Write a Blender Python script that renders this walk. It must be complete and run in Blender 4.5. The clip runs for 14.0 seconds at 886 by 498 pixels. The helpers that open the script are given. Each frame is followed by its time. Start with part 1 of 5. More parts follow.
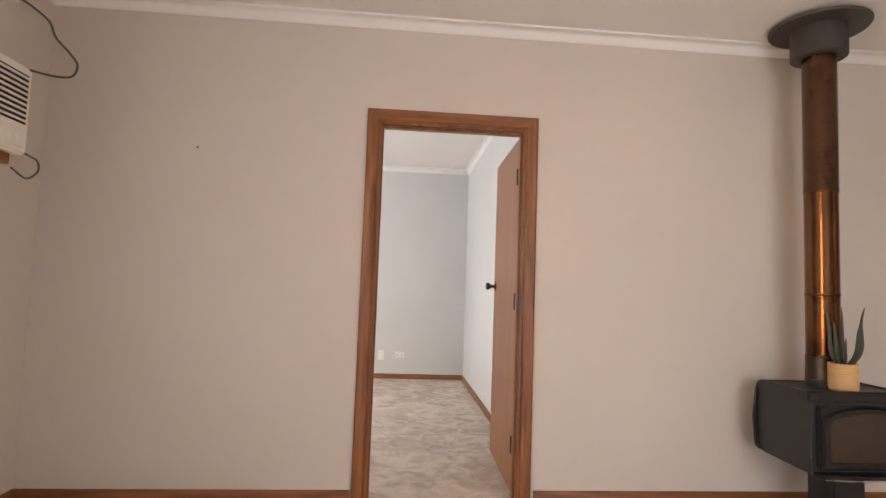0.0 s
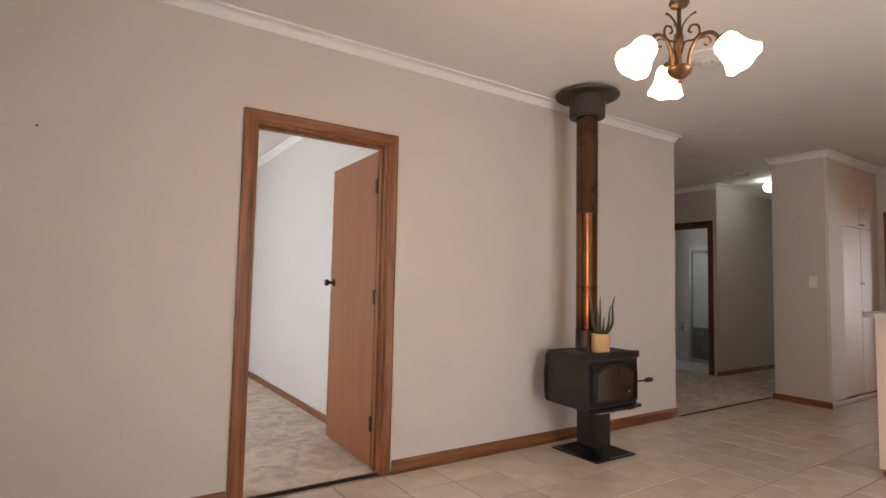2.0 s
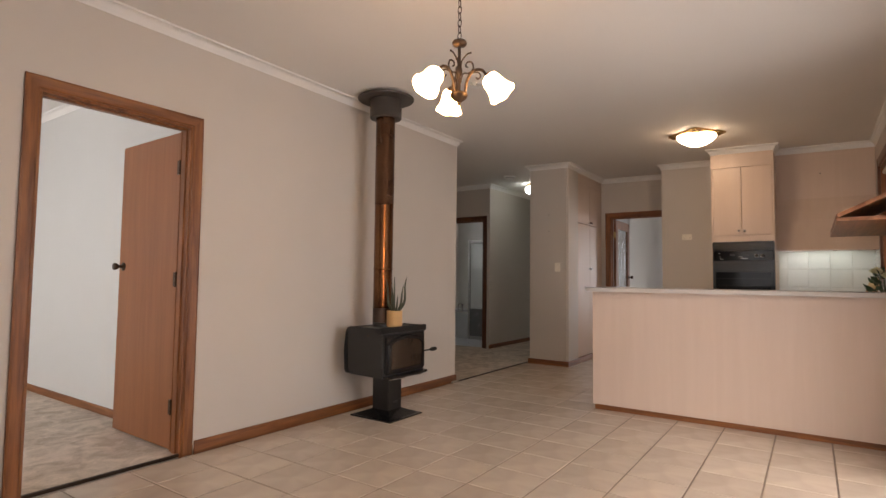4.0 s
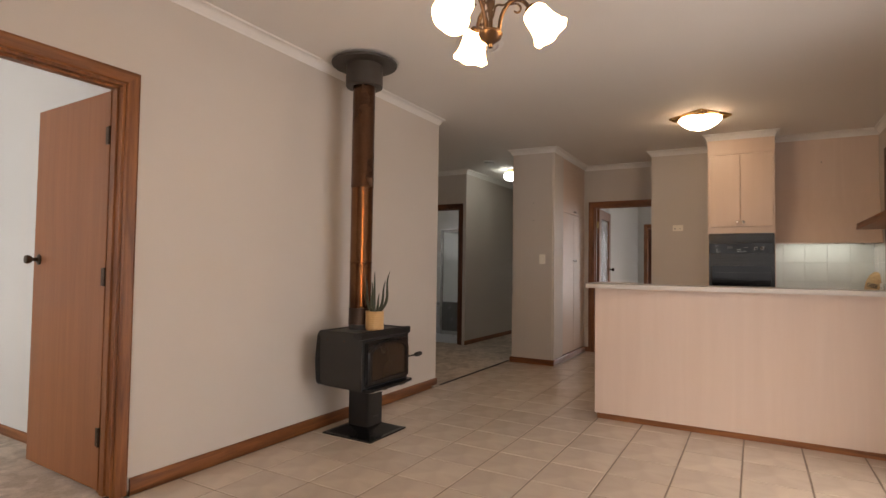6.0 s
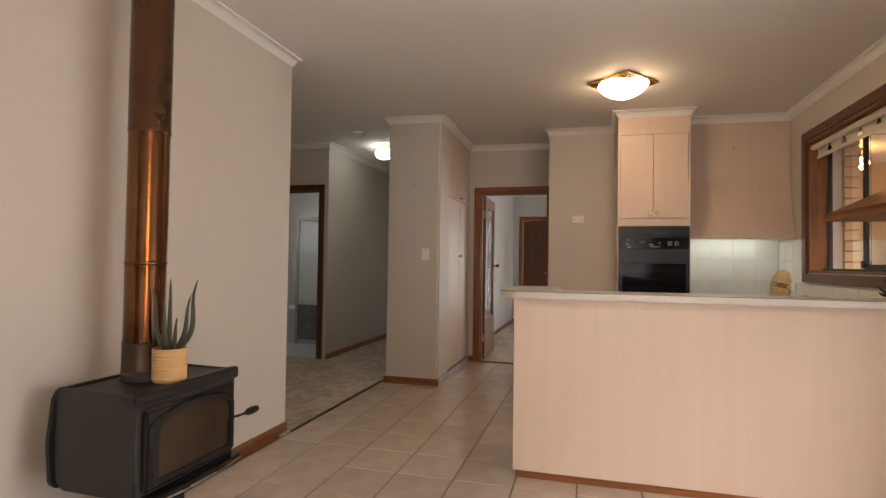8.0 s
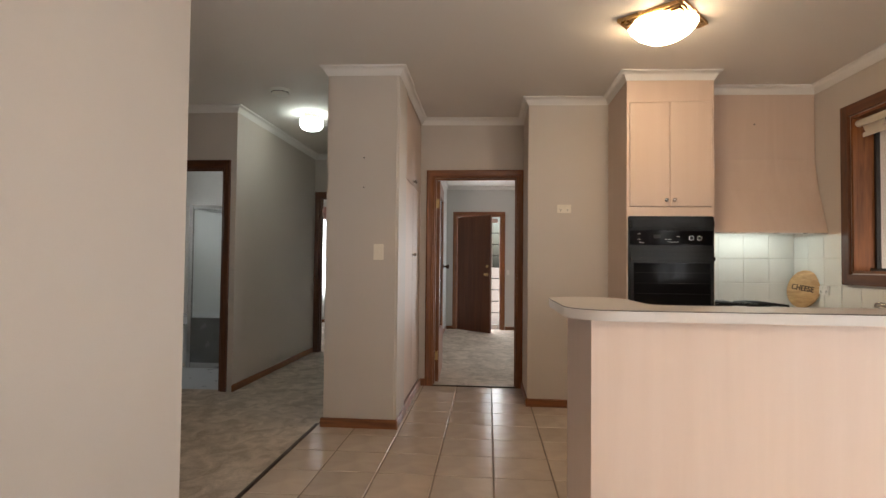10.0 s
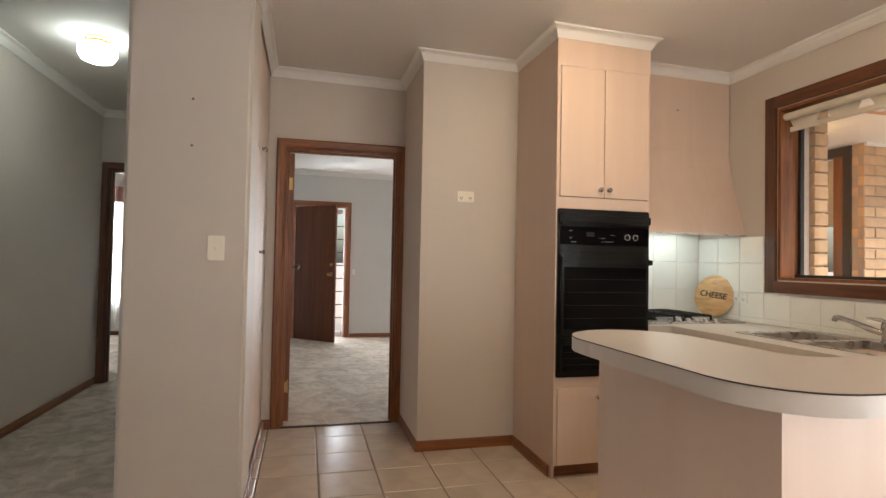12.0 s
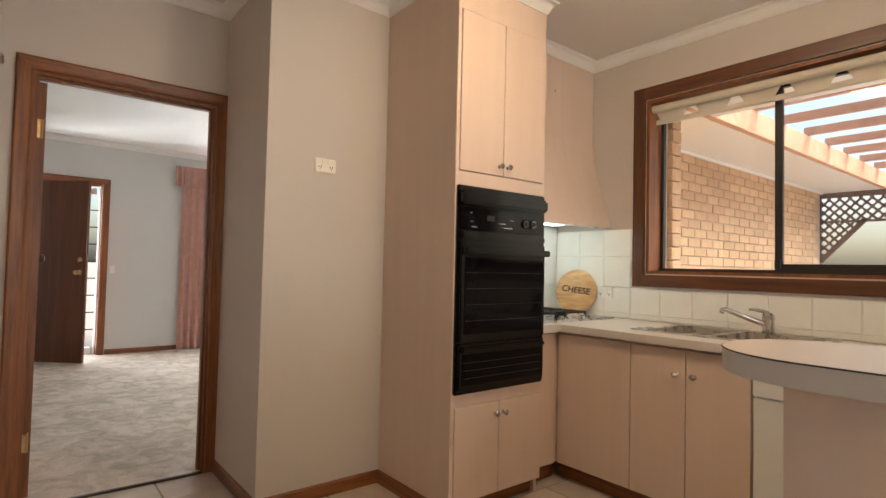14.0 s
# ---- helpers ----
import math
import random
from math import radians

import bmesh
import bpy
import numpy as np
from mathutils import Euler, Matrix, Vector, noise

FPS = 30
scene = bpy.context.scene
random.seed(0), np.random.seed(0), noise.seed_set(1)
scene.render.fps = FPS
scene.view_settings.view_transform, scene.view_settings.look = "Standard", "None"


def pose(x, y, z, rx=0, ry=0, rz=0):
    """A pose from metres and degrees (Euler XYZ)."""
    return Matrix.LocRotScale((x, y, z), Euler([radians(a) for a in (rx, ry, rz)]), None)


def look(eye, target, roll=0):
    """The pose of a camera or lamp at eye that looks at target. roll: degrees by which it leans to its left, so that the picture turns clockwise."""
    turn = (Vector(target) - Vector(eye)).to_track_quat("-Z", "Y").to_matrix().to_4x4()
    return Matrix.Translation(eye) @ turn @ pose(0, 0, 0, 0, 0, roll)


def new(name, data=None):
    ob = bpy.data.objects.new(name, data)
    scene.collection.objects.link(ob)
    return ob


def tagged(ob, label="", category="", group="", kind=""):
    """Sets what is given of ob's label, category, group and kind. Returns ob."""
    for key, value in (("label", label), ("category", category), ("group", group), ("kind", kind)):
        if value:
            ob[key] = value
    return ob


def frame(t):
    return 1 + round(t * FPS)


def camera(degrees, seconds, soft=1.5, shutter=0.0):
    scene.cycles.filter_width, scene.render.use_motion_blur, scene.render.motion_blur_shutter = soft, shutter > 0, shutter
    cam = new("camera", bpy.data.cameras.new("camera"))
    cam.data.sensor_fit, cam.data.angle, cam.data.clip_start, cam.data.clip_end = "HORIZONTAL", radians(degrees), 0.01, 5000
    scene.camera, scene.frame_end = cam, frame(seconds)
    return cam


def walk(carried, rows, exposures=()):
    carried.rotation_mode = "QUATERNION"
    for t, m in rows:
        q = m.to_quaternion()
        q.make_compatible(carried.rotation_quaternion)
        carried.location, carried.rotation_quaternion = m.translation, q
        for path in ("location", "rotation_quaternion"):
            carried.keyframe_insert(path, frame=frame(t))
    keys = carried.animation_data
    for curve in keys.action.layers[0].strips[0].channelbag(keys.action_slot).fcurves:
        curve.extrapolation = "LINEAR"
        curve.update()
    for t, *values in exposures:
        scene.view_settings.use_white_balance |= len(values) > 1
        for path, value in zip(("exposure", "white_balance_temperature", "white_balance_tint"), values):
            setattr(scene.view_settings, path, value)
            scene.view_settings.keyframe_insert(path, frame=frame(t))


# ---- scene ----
cam = camera(79.1, 14.0)
METRES, EYE, TILT, LEAN, TURN = 7.02, 1.21, 0.0, 0.0, -5.6
PATH = [
    (0, (0.112, 0.093, 1.149), (0.275, 2.081, 1.29), 2.0),
    (0.5, (-0.137, 0.083, 1.125), (0.317, 2.024, 1.278), 1.7),
    (1, (-0.373, 0.095, 1.157), (0.333, 1.961, 1.299), 1.5),
    (1.5, (-0.581, 0.078, 1.176), (0.324, 1.856, 1.308), 1.4),
    (2, (-0.768, 0.009, 1.171), (0.337, 1.671, 1.302), 1.2),
    (2.5, (-0.915, -0.096, 1.157), (0.37, 1.431, 1.285), 1.0),
    (3, (-1.006, -0.19, 1.138), (0.452, 1.173, 1.261), 0.8),
    (3.5, (-1.055, -0.22, 1.12), (0.521, 1.007, 1.237), 0.8),
    (3.7, (-1.069, -0.222, 1.102), (0.541, 0.959, 1.22), 0.7),
    (6, (-0.698, 0.291, 1.147), (1.029, 1.297, 1.219), 0.8),
    (6.5, (-0.397, 0.467, 1.183), (1.389, 1.365, 1.246), 0.8),
    (7, (-0.096, 0.653, 1.197), (1.759, 1.398, 1.25), 0.8),
    (7.5, (0.196, 0.816, 1.193), (2.098, 1.43, 1.247), 0.8),
    (8, (0.518, 0.967, 1.199), (2.445, 1.497, 1.249), 0.8),
    (8.2, (0.66, 1.012, 1.194), (2.592, 1.53, 1.245), 0.6),
    (10.3, (1.863, 1.833, 1.19), (3.86, 1.924, 1.245), 0.9),
    (10.5, (1.986, 1.888, 1.206), (3.985, 1.926, 1.259), 1.1),
    (11, (2.268, 2.017, 1.229), (4.263, 1.885, 1.277), 1.1),
    (11.5, (2.562, 2.069, 1.214), (4.542, 1.793, 1.267), 1.1),
    (12, (2.856, 2.123, 1.228), (4.793, 1.627, 1.278), 1.1),
    (12.5, (3.132, 2.181, 1.216), (4.999, 1.467, 1.275), 1.2),
    (13, (3.384, 2.219, 1.19), (5.167, 1.315, 1.253), 1.2),
    (13.5, (3.616, 2.258, 1.175), (5.302, 1.184, 1.235), 1.3),
    (14, (3.784, 2.306, 1.166), (5.349, 1.063, 1.235), 1.3),
]
EXPOSURES = [(0.0, 0.25, 6780, 17), (2.0, 0.11, 6740, 17), (3.5, -0.02, 6900, 17), (6.0, -0.07, 7200, 17), (6.5, -0.05, 7220, 17), (7.0, 0.15, 7250, 16), (8.0, 0.22, 7200, 15), (10.5, 0.56, 6600, 10), (11.5, 0.63, 6530, 10), (12.0, 0.88, 6450, 9), (12.5, 1.00, 6550, 10), (14.0, 1.03, 6600, 9)]
walk(cam, [(t, look(eye, target, roll)) for t, eye, target, roll in PATH], EXPOSURES)

# ---- light ----
world = bpy.data.worlds.new("world")
scene.world = world
world.use_nodes = True
wn = world.node_tree.nodes
sky = wn.new("ShaderNodeTexSky")
sky.sky_type, sky.sun_disc = "NISHITA", False
sky.sun_elevation, sky.sun_rotation = radians(52), radians(235)
sky.dust_density, sky.air_density = 4.0, 1.2
world.node_tree.links.new(sky.outputs[0], wn["Background"].inputs[0])
wn["Background"].inputs[1].default_value = 0.15
sun = new("sun", bpy.data.lights.new("sun", "SUN"))
sun.data.energy, sun.data.angle, sun.data.color = 3.6, radians(50), (1.0, 0.95, 0.88)
sun.matrix_world = look((0, 0, 20), (13.0, 9.0, 0.0))


def area(name, eye, target, sx, sy, watts, color):
    ob = new(name, bpy.data.lights.new(name, "AREA"))
    ob.data.shape, ob.data.size, ob.data.size_y = "RECTANGLE", sx, sy
    ob.data.energy, ob.data.color = watts, color
    ob.matrix_world = look(eye, target)
    return ob


DAY = (0.90, 0.95, 1.0)
area("daylight_west", (-1.90, 0.5, 1.5), (5.0, 0.5, 1.2), 1.5, 1.15, 17, DAY)
area("daylight_glass_door", (1.6, -1.06, 1.05), (1.6, 5, 0.9), 1.9, 2.0, 29, DAY)
area("daylight_bedroom", (-2.62, 5.0, 1.5), (5, 5.0, 0.8), 1.8, 1.2, 45, DAY)
area("daylight_rear_bedroom", (12.35, 4.6, 1.3), (5, 4.6, 1.0), 1.4, 1.5, 46, DAY)
area("daylight_living", (11.73, -0.5, 1.25), (5, -0.3, 0.7), 1.7, 1.8, 50, DAY)
area("daylight_entry", (11.73, 1.90, 1.05), (5, 1.85, 0.6), 0.82, 1.95, 34, DAY)
area("daylight_bathroom", (7.6, 6.22, 1.7), (7.5, 0, 1.0), 0.9, 0.8, 5.2, DAY)

# ---- materials ----


def material(name, color, rough=0.5, metal=0.0, vary=0.06, scale=6.0, bump=0.0, bscale=60.0, coords="Object", spec=0.5, random_tint=0.0):
    """A surface with two scales of mottling, a fine relief and an optional difference from piece to piece."""
    m = bpy.data.materials.new(name)
    m.use_nodes = True
    nt = m.node_tree
    n, l = nt.nodes, nt.links
    b = n["Principled BSDF"]
    b.inputs["Metallic"].default_value = metal
    b.inputs["Specular IOR Level"].default_value = spec
    tc = n.new("ShaderNodeTexCoord")
    big = n.new("ShaderNodeTexNoise")
    big.inputs["Scale"].default_value, big.inputs["Detail"].default_value = scale, 4
    fine = n.new("ShaderNodeTexNoise")
    fine.inputs["Scale"].default_value, fine.inputs["Detail"].default_value = bscale, 3
    l.new(tc.outputs[coords], big.inputs[0]), l.new(tc.outputs[coords], fine.inputs[0])
    add = n.new("ShaderNodeMath")
    add.operation = "MULTIPLY_ADD"
    add.inputs[1].default_value = 0.4
    l.new(fine.outputs[0], add.inputs[0]), l.new(big.outputs[0], add.inputs[2])
    ramp = n.new("ShaderNodeMapRange")
    ramp.inputs[1].default_value, ramp.inputs[2].default_value = 0.45, 0.95
    ramp.inputs[3].default_value, ramp.inputs[4].default_value = 1 - vary, 1 + vary
    l.new(add.outputs[0], ramp.inputs[0])
    value = ramp.outputs[0]
    if random_tint:
        info = n.new("ShaderNodeObjectInfo")
        r = n.new("ShaderNodeMapRange")
        r.inputs[3].default_value, r.inputs[4].default_value = 1 - random_tint, 1 + random_tint
        l.new(info.outputs["Random"], r.inputs[0])
        mul = n.new("ShaderNodeMath")
        mul.operation = "MULTIPLY"
        l.new(value, mul.inputs[0]), l.new(r.outputs[0], mul.inputs[1])
        value = mul.outputs[0]
    hsv = n.new("ShaderNodeHueSaturation")
    hsv.inputs["Color"].default_value = (*color, 1)
    l.new(value, hsv.inputs["Value"])
    l.new(hsv.outputs[0], b.inputs["Base Color"])
    rr = n.new("ShaderNodeMapRange")
    rr.inputs[3].default_value, rr.inputs[4].default_value = max(0.02, rough - 0.08), min(1, rough + 0.08)
    l.new(big.outputs[0], rr.inputs[0]), l.new(rr.outputs[0], b.inputs["Roughness"])
    if bump:
        bp = n.new("ShaderNodeBump")
        bp.inputs["Strength"].default_value, bp.inputs["Distance"].default_value = bump, 0.01
        l.new(fine.outputs[0], bp.inputs["Height"]), l.new(bp.outputs[0], b.inputs["Normal"])
    return m


def wood(name, dark, light, rough, stretch=(14, 14, 0.9), fine=0.35, bump=0.08):
    """Timber or a wood-print laminate; the grain runs along the axis with the small stretch."""
    m = bpy.data.materials.new(name)
    m.use_nodes = True
    nt = m.node_tree
    n, l = nt.nodes, nt.links
    b = n["Principled BSDF"]
    tc = n.new("ShaderNodeTexCoord")
    mp = n.new("ShaderNodeMapping")
    mp.inputs["Scale"].default_value = stretch
    l.new(tc.outputs["Object"], mp.inputs[0])
    a = n.new("ShaderNodeTexNoise")
    a.inputs["Scale"].default_value, a.inputs["Detail"].default_value, a.inputs["Distortion"].default_value = 2.0, 6, 0.8
    l.new(mp.outputs[0], a.inputs[0])
    c = n.new("ShaderNodeTexNoise")
    c.inputs["Scale"].default_value, c.inputs["Detail"].default_value = 11.0, 4
    l.new(mp.outputs[0], c.inputs[0])
    mix = n.new("ShaderNodeMath")
    mix.operation = "MULTIPLY_ADD"
    mix.inputs[1].default_value = fine
    l.new(c.outputs[0], mix.inputs[0]), l.new(a.outputs[0], mix.inputs[2])
    r = n.new("ShaderNodeValToRGB")
    r.color_ramp.elements[0].position, r.color_ramp.elements[1].position = 0.45, 0.88
    r.color_ramp.elements[0].color, r.color_ramp.elements[1].color = (*dark, 1), (*light, 1)
    l.new(mix.outputs[0], r.inputs[0]), l.new(r.outputs[0], b.inputs["Base Color"])
    b.inputs["Roughness"].default_value = rough
    bp = n.new("ShaderNodeBump")
    bp.inputs["Strength"].default_value, bp.inputs["Distance"].default_value = bump, 0.004
    l.new(c.outputs[0], bp.inputs["Height"]), l.new(bp.outputs[0], b.inputs["Normal"])
    return m


def glow(name, color, strength):
    m = bpy.data.materials.new(name)
    m.use_nodes = True
    b = m.node_tree.nodes["Principled BSDF"]
    b.inputs["Base Color"].default_value = (0.9, 0.88, 0.82, 1)
    b.inputs["Roughness"].default_value = 0.3
    b.inputs["Emission Color"].default_value = (*color, 1)
    b.inputs["Emission Strength"].default_value = strength
    return m


def clear(name, color=(1, 1, 1), rough=0.0, ior=1.45):
    m = bpy.data.materials.new(name)
    m.use_nodes = True
    b = m.node_tree.nodes["Principled BSDF"]
    b.inputs["Base Color"].default_value = (*color, 1)
    b.inputs["Roughness"].default_value = rough
    b.inputs["IOR"].default_value = ior
    b.inputs["Transmission Weight"].default_value = 1.0
    return m


PAINT = material("wall_paint", (0.60, 0.545, 0.49), 0.55, vary=0.025, scale=1.5, bump=0.05, bscale=220)
PAINT_COOL = material("bedroom_paint", (0.62, 0.615, 0.59), 0.6, vary=0.025, scale=1.5, bump=0.05, bscale=220)
WHITE = material("ceiling_paint", (0.78, 0.75, 0.71), 0.75, vary=0.02, scale=1.2, bump=0.04, bscale=180)
CORNICE = material("cornice_paint", (0.80, 0.78, 0.75), 0.55, vary=0.02)
CEDAR = wood("cedar_trim", (0.125, 0.038, 0.011), (0.295, 0.107, 0.031), 0.40)
CEDAR_X = wood("cedar_trim_lengthwise", (0.125, 0.038, 0.011), (0.295, 0.107, 0.031), 0.40, (0.9, 14, 14))
CEDAR_Y = wood("cedar_trim_crosswise", (0.125, 0.038, 0.011), (0.295, 0.107, 0.031), 0.40, (14, 0.9, 14))
CEDAR_H = wood("cedar_skirting", (0.125, 0.038, 0.011), (0.295, 0.107, 0.031), 0.40, (0.9, 0.9, 14))
# same cedar with the shade of backlit frames in its colour; boards also differ
CEDAR_SHADED = wood("shaded_cedar_trim", (0.060, 0.020, 0.009), (0.150, 0.052, 0.020), 0.36)
CEDAR_SHADED_X = wood("shaded_cedar_trim_lengthwise", (0.060, 0.020, 0.009), (0.150, 0.052, 0.020), 0.36, (0.9, 14, 14))
CEDAR_SHADED_Y = wood("shaded_cedar_trim_crosswise", (0.060, 0.020, 0.009), (0.150, 0.052, 0.020), 0.36, (14, 0.9, 14))
DOORWOOD = wood("door_veneer", (0.245, 0.085, 0.028), (0.315, 0.117, 0.041), 0.36, (9, 9, 0.5), 0.3)
DARKDOOR = wood("dark_door_veneer", (0.098, 0.028, 0.011), (0.165, 0.053, 0.022), 0.35, (9, 9, 0.5), 0.3)
LAMINATE = wood("woodgrain_laminate", (0.635, 0.487, 0.392), (0.665, 0.518, 0.422), 0.36, (6, 6, 0.35), 0.3, 0.02)
WORKTOP = material("worktop_laminate", (0.58, 0.53, 0.48), 0.27, vary=0.012, scale=1.5, bscale=30)
wt = WORKTOP.node_tree.nodes["Principled BSDF"].inputs["Roughness"]
WORKTOP.node_tree.links.remove(wt.links[0])
wt.default_value = 0.3
TILE = material("floor_tile_glaze", (0.515, 0.425, 0.345), 0.23, vary=0.10, scale=5, bump=0.04, bscale=14, random_tint=0.06)
GROUT = material("grout", (0.19, 0.145, 0.112), 0.9, vary=0.15, scale=12, bump=0.2)
CARPET = material("carpet_pile", (0.62, 0.535, 0.45), 0.95, vary=0.10, scale=70, bump=1.0, bscale=150, spec=0.1)
# cut pile lies in brushed tufts: two warped scales of lighter and darker patches, with relief
cn, cl = CARPET.node_tree.nodes, CARPET.node_tree.links
ctc, ctuft, cpatch, csum, cramp, cmix, cbump = (cn.new(k) for k in ("ShaderNodeTexCoord", "ShaderNodeTexNoise", "ShaderNodeTexNoise", "ShaderNodeMath", "ShaderNodeValToRGB", "ShaderNodeMix", "ShaderNodeBump"))
for node, scale, detail, warp in ((ctuft, 7.5, 9.0, 1.0), (cpatch, 2.2, 3.0, 0.8)):
    node.inputs["Scale"].default_value, node.inputs["Detail"].default_value, node.inputs["Distortion"].default_value = scale, detail, warp
    cl.new(ctc.outputs["Object"], node.inputs[0])
csum.operation = "MULTIPLY_ADD"
csum.inputs[1].default_value = 0.55
cl.new(cpatch.outputs[0], csum.inputs[0]), cl.new(ctuft.outputs[0], csum.inputs[2])
cramp.color_ramp.elements[0].position, cramp.color_ramp.elements[1].position = 0.62, 0.92
cramp.color_ramp.elements[0].color, cramp.color_ramp.elements[1].color = (0.76, 0.74, 0.71, 1), (1.12, 1.12, 1.12, 1)
cmix.data_type, cmix.blend_type = "RGBA", "MULTIPLY"
cmix.inputs[0].default_value = 1.0
cb = cn["Principled BSDF"]
cl.new(cb.inputs["Base Color"].links[0].from_socket, cmix.inputs[6]), cl.new(csum.outputs[0], cramp.inputs[0]), cl.new(cramp.outputs[0], cmix.inputs[7])
cl.new(cmix.outputs[2], cb.inputs["Base Color"])
cbump.inputs["Strength"].default_value, cbump.inputs["Distance"].default_value = 0.6, 0.02
cl.new(ctuft.outputs[0], cbump.inputs["Height"]), cl.new(cb.inputs["Normal"].links[0].from_socket, cbump.inputs["Normal"]), cl.new(cbump.outputs[0], cb.inputs["Normal"])
WALLTILE = material("white_wall_tile", (0.80, 0.80, 0.76), 0.16, vary=0.03, scale=5, random_tint=0.02)
WALLGROUT = material("pale_grout", (0.76, 0.75, 0.70), 0.9)
BLACK = material("black_enamel", (0.006, 0.006, 0.006), 0.24, vary=0.1, spec=0.35)
OVENGLASS = material("black_oven_glass", (0.005, 0.005, 0.006), 0.06, vary=0.05, spec=0.15)
STEELGREY = material("charcoal_stove_paint", (0.027, 0.026, 0.025), 0.48, vary=0.12, scale=9, bump=0.06, bscale=300)
IRON = material("matt_black_iron", (0.008, 0.008, 0.008), 0.40, vary=0.15, bump=0.06, bscale=150)
GLOSSIRON = material("glossy_black_iron", (0.008, 0.008, 0.009), 0.22, vary=0.1)
FIREGLASS = material("smoked_fire_glass", (0.035, 0.023, 0.015), 0.05, vary=0.16, scale=4)
FLUEBRONZE = material("heat_stained_flue_steel", (0.21, 0.10, 0.05), 0.18, metal=1.0, vary=0.2, scale=4, bump=0.03, bscale=25)
fn, fl = FLUEBRONZE.node_tree.nodes, FLUEBRONZE.node_tree.links
ftc, fxyz, fnoise, fadd, framp, fmix = (fn.new(k) for k in ("ShaderNodeTexCoord", "ShaderNodeSeparateXYZ", "ShaderNodeTexNoise", "ShaderNodeMath", "ShaderNodeValToRGB", "ShaderNodeMix"))
fnoise.inputs["Scale"].default_value, fnoise.inputs["Detail"].default_value = 18.0, 5
fadd.operation = "MULTIPLY_ADD"
fadd.inputs[1].default_value = 0.22
for pos, tone in ((0.98, (0.36, 0.34, 0.35, 1)), (1.14, (1.0, 1.0, 1.0, 1)), (1.255, (1.0, 1.0, 1.0, 1)), (1.285, (0.55, 0.50, 0.48, 1)), (1.315, (1.0, 1.0, 1.0, 1)), (1.74, (1.0, 1.0, 1.0, 1)), (1.84, (0.80, 0.82, 0.88, 1))):
    framp.color_ramp.elements.new(pos / 2).color = tone
framp.color_ramp.elements.remove(framp.color_ramp.elements[-1])
framp.color_ramp.elements.remove(framp.color_ramp.elements[0])
half = fn.new("ShaderNodeMath")
half.operation = "MULTIPLY"
half.inputs[1].default_value = 0.5
fmix.data_type, fmix.blend_type = "RGBA", "MULTIPLY"
fmix.inputs[0].default_value = 1.0
fl.new(ftc.outputs["Object"], fxyz.inputs[0]), fl.new(ftc.outputs["Object"], fnoise.inputs[0])
fl.new(fnoise.outputs[0], fadd.inputs[0]), fl.new(fxyz.outputs[2], fadd.inputs[2])
fl.new(fadd.outputs[0], half.inputs[0]), fl.new(half.outputs[0], framp.inputs[0])
old_tone = fn["Principled BSDF"].inputs["Base Color"].links[0].from_socket
fl.new(old_tone, fmix.inputs[6]), fl.new(framp.outputs[0], fmix.inputs[7])
fl.new(fmix.outputs[2], fn["Principled BSDF"].inputs["Base Color"])
FLANGE = material("brown_black_flue_paint", (0.050, 0.040, 0.033), 0.5, vary=0.15, scale=9, bump=0.05, bscale=200)
FLUEUPPER = material("browned_flue_steel", (0.135, 0.072, 0.044), 0.28, metal=1.0, vary=0.2, scale=4)
FLUEDARK = material("dark_flue_steel", (0.085, 0.055, 0.040), 0.42, metal=0.8, vary=0.2, scale=5)
BRONZE = material("antique_bronze", (0.07, 0.045, 0.03), 0.35, metal=0.7, vary=0.2, scale=20)
BRASS = material("brass", (0.55, 0.36, 0.16), 0.28, metal=1.0, vary=0.12, scale=20)
CHROME = material("chrome", (0.58, 0.57, 0.56), 0.07, metal=1.0, vary=0.03)
STEEL = material("brushed_steel", (0.55, 0.54, 0.52), 0.28, metal=1.0, vary=0.06, scale=20)
PLASTIC = material("cream_plastic", (0.86, 0.81, 0.71), 0.4, vary=0.03)
WHITEPLASTIC = material("white_plastic", (0.78, 0.77, 0.74), 0.4, vary=0.02)
CABLE = material("grey_cable", (0.10, 0.09, 0.085), 0.5)
# flat grey that imitates the dark reflection low in the shower glass
GLASS_REFLECTION = material("grey_glass_reflection", (0.20, 0.21, 0.215), 0.25, vary=0.1, bump=0.1)
DARKGAP = material("dark_grille", (0.02, 0.02, 0.02), 0.7)
ALU = material("dark_aluminium", (0.016, 0.014, 0.013), 0.45, metal=0.0)
BLIND = material("blind_fabric", (0.66, 0.60, 0.50), 0.85, vary=0.04, bump=0.15, bscale=300)
CURTAIN = material("rose_curtain", (0.49, 0.27, 0.22), 0.85, vary=0.10, scale=14, bump=0.15, bscale=200)
SHEER = bpy.data.materials.new("white_sheer")
SHEER.use_nodes = True
sn, sl = SHEER.node_tree.nodes, SHEER.node_tree.links
cloth, holes, both = sn.new("ShaderNodeBsdfTranslucent"), sn.new("ShaderNodeBsdfTransparent"), sn.new("ShaderNodeMixShader")
cloth.inputs[0].default_value = (0.9, 0.89, 0.88, 1)
both.inputs[0].default_value = 0.35
sl.new(cloth.outputs[0], both.inputs[1]), sl.new(holes.outputs[0], both.inputs[2]), sl.new(both.outputs[0], sn["Material Output"].inputs[0])
BRICK = material("cream_brick", (0.52, 0.35, 0.21), 0.85, vary=0.13, scale=16, bump=0.35, bscale=120, random_tint=0.12)
MORTAR = material("mortar", (0.38, 0.31, 0.25), 0.95, vary=0.1, bump=0.3)
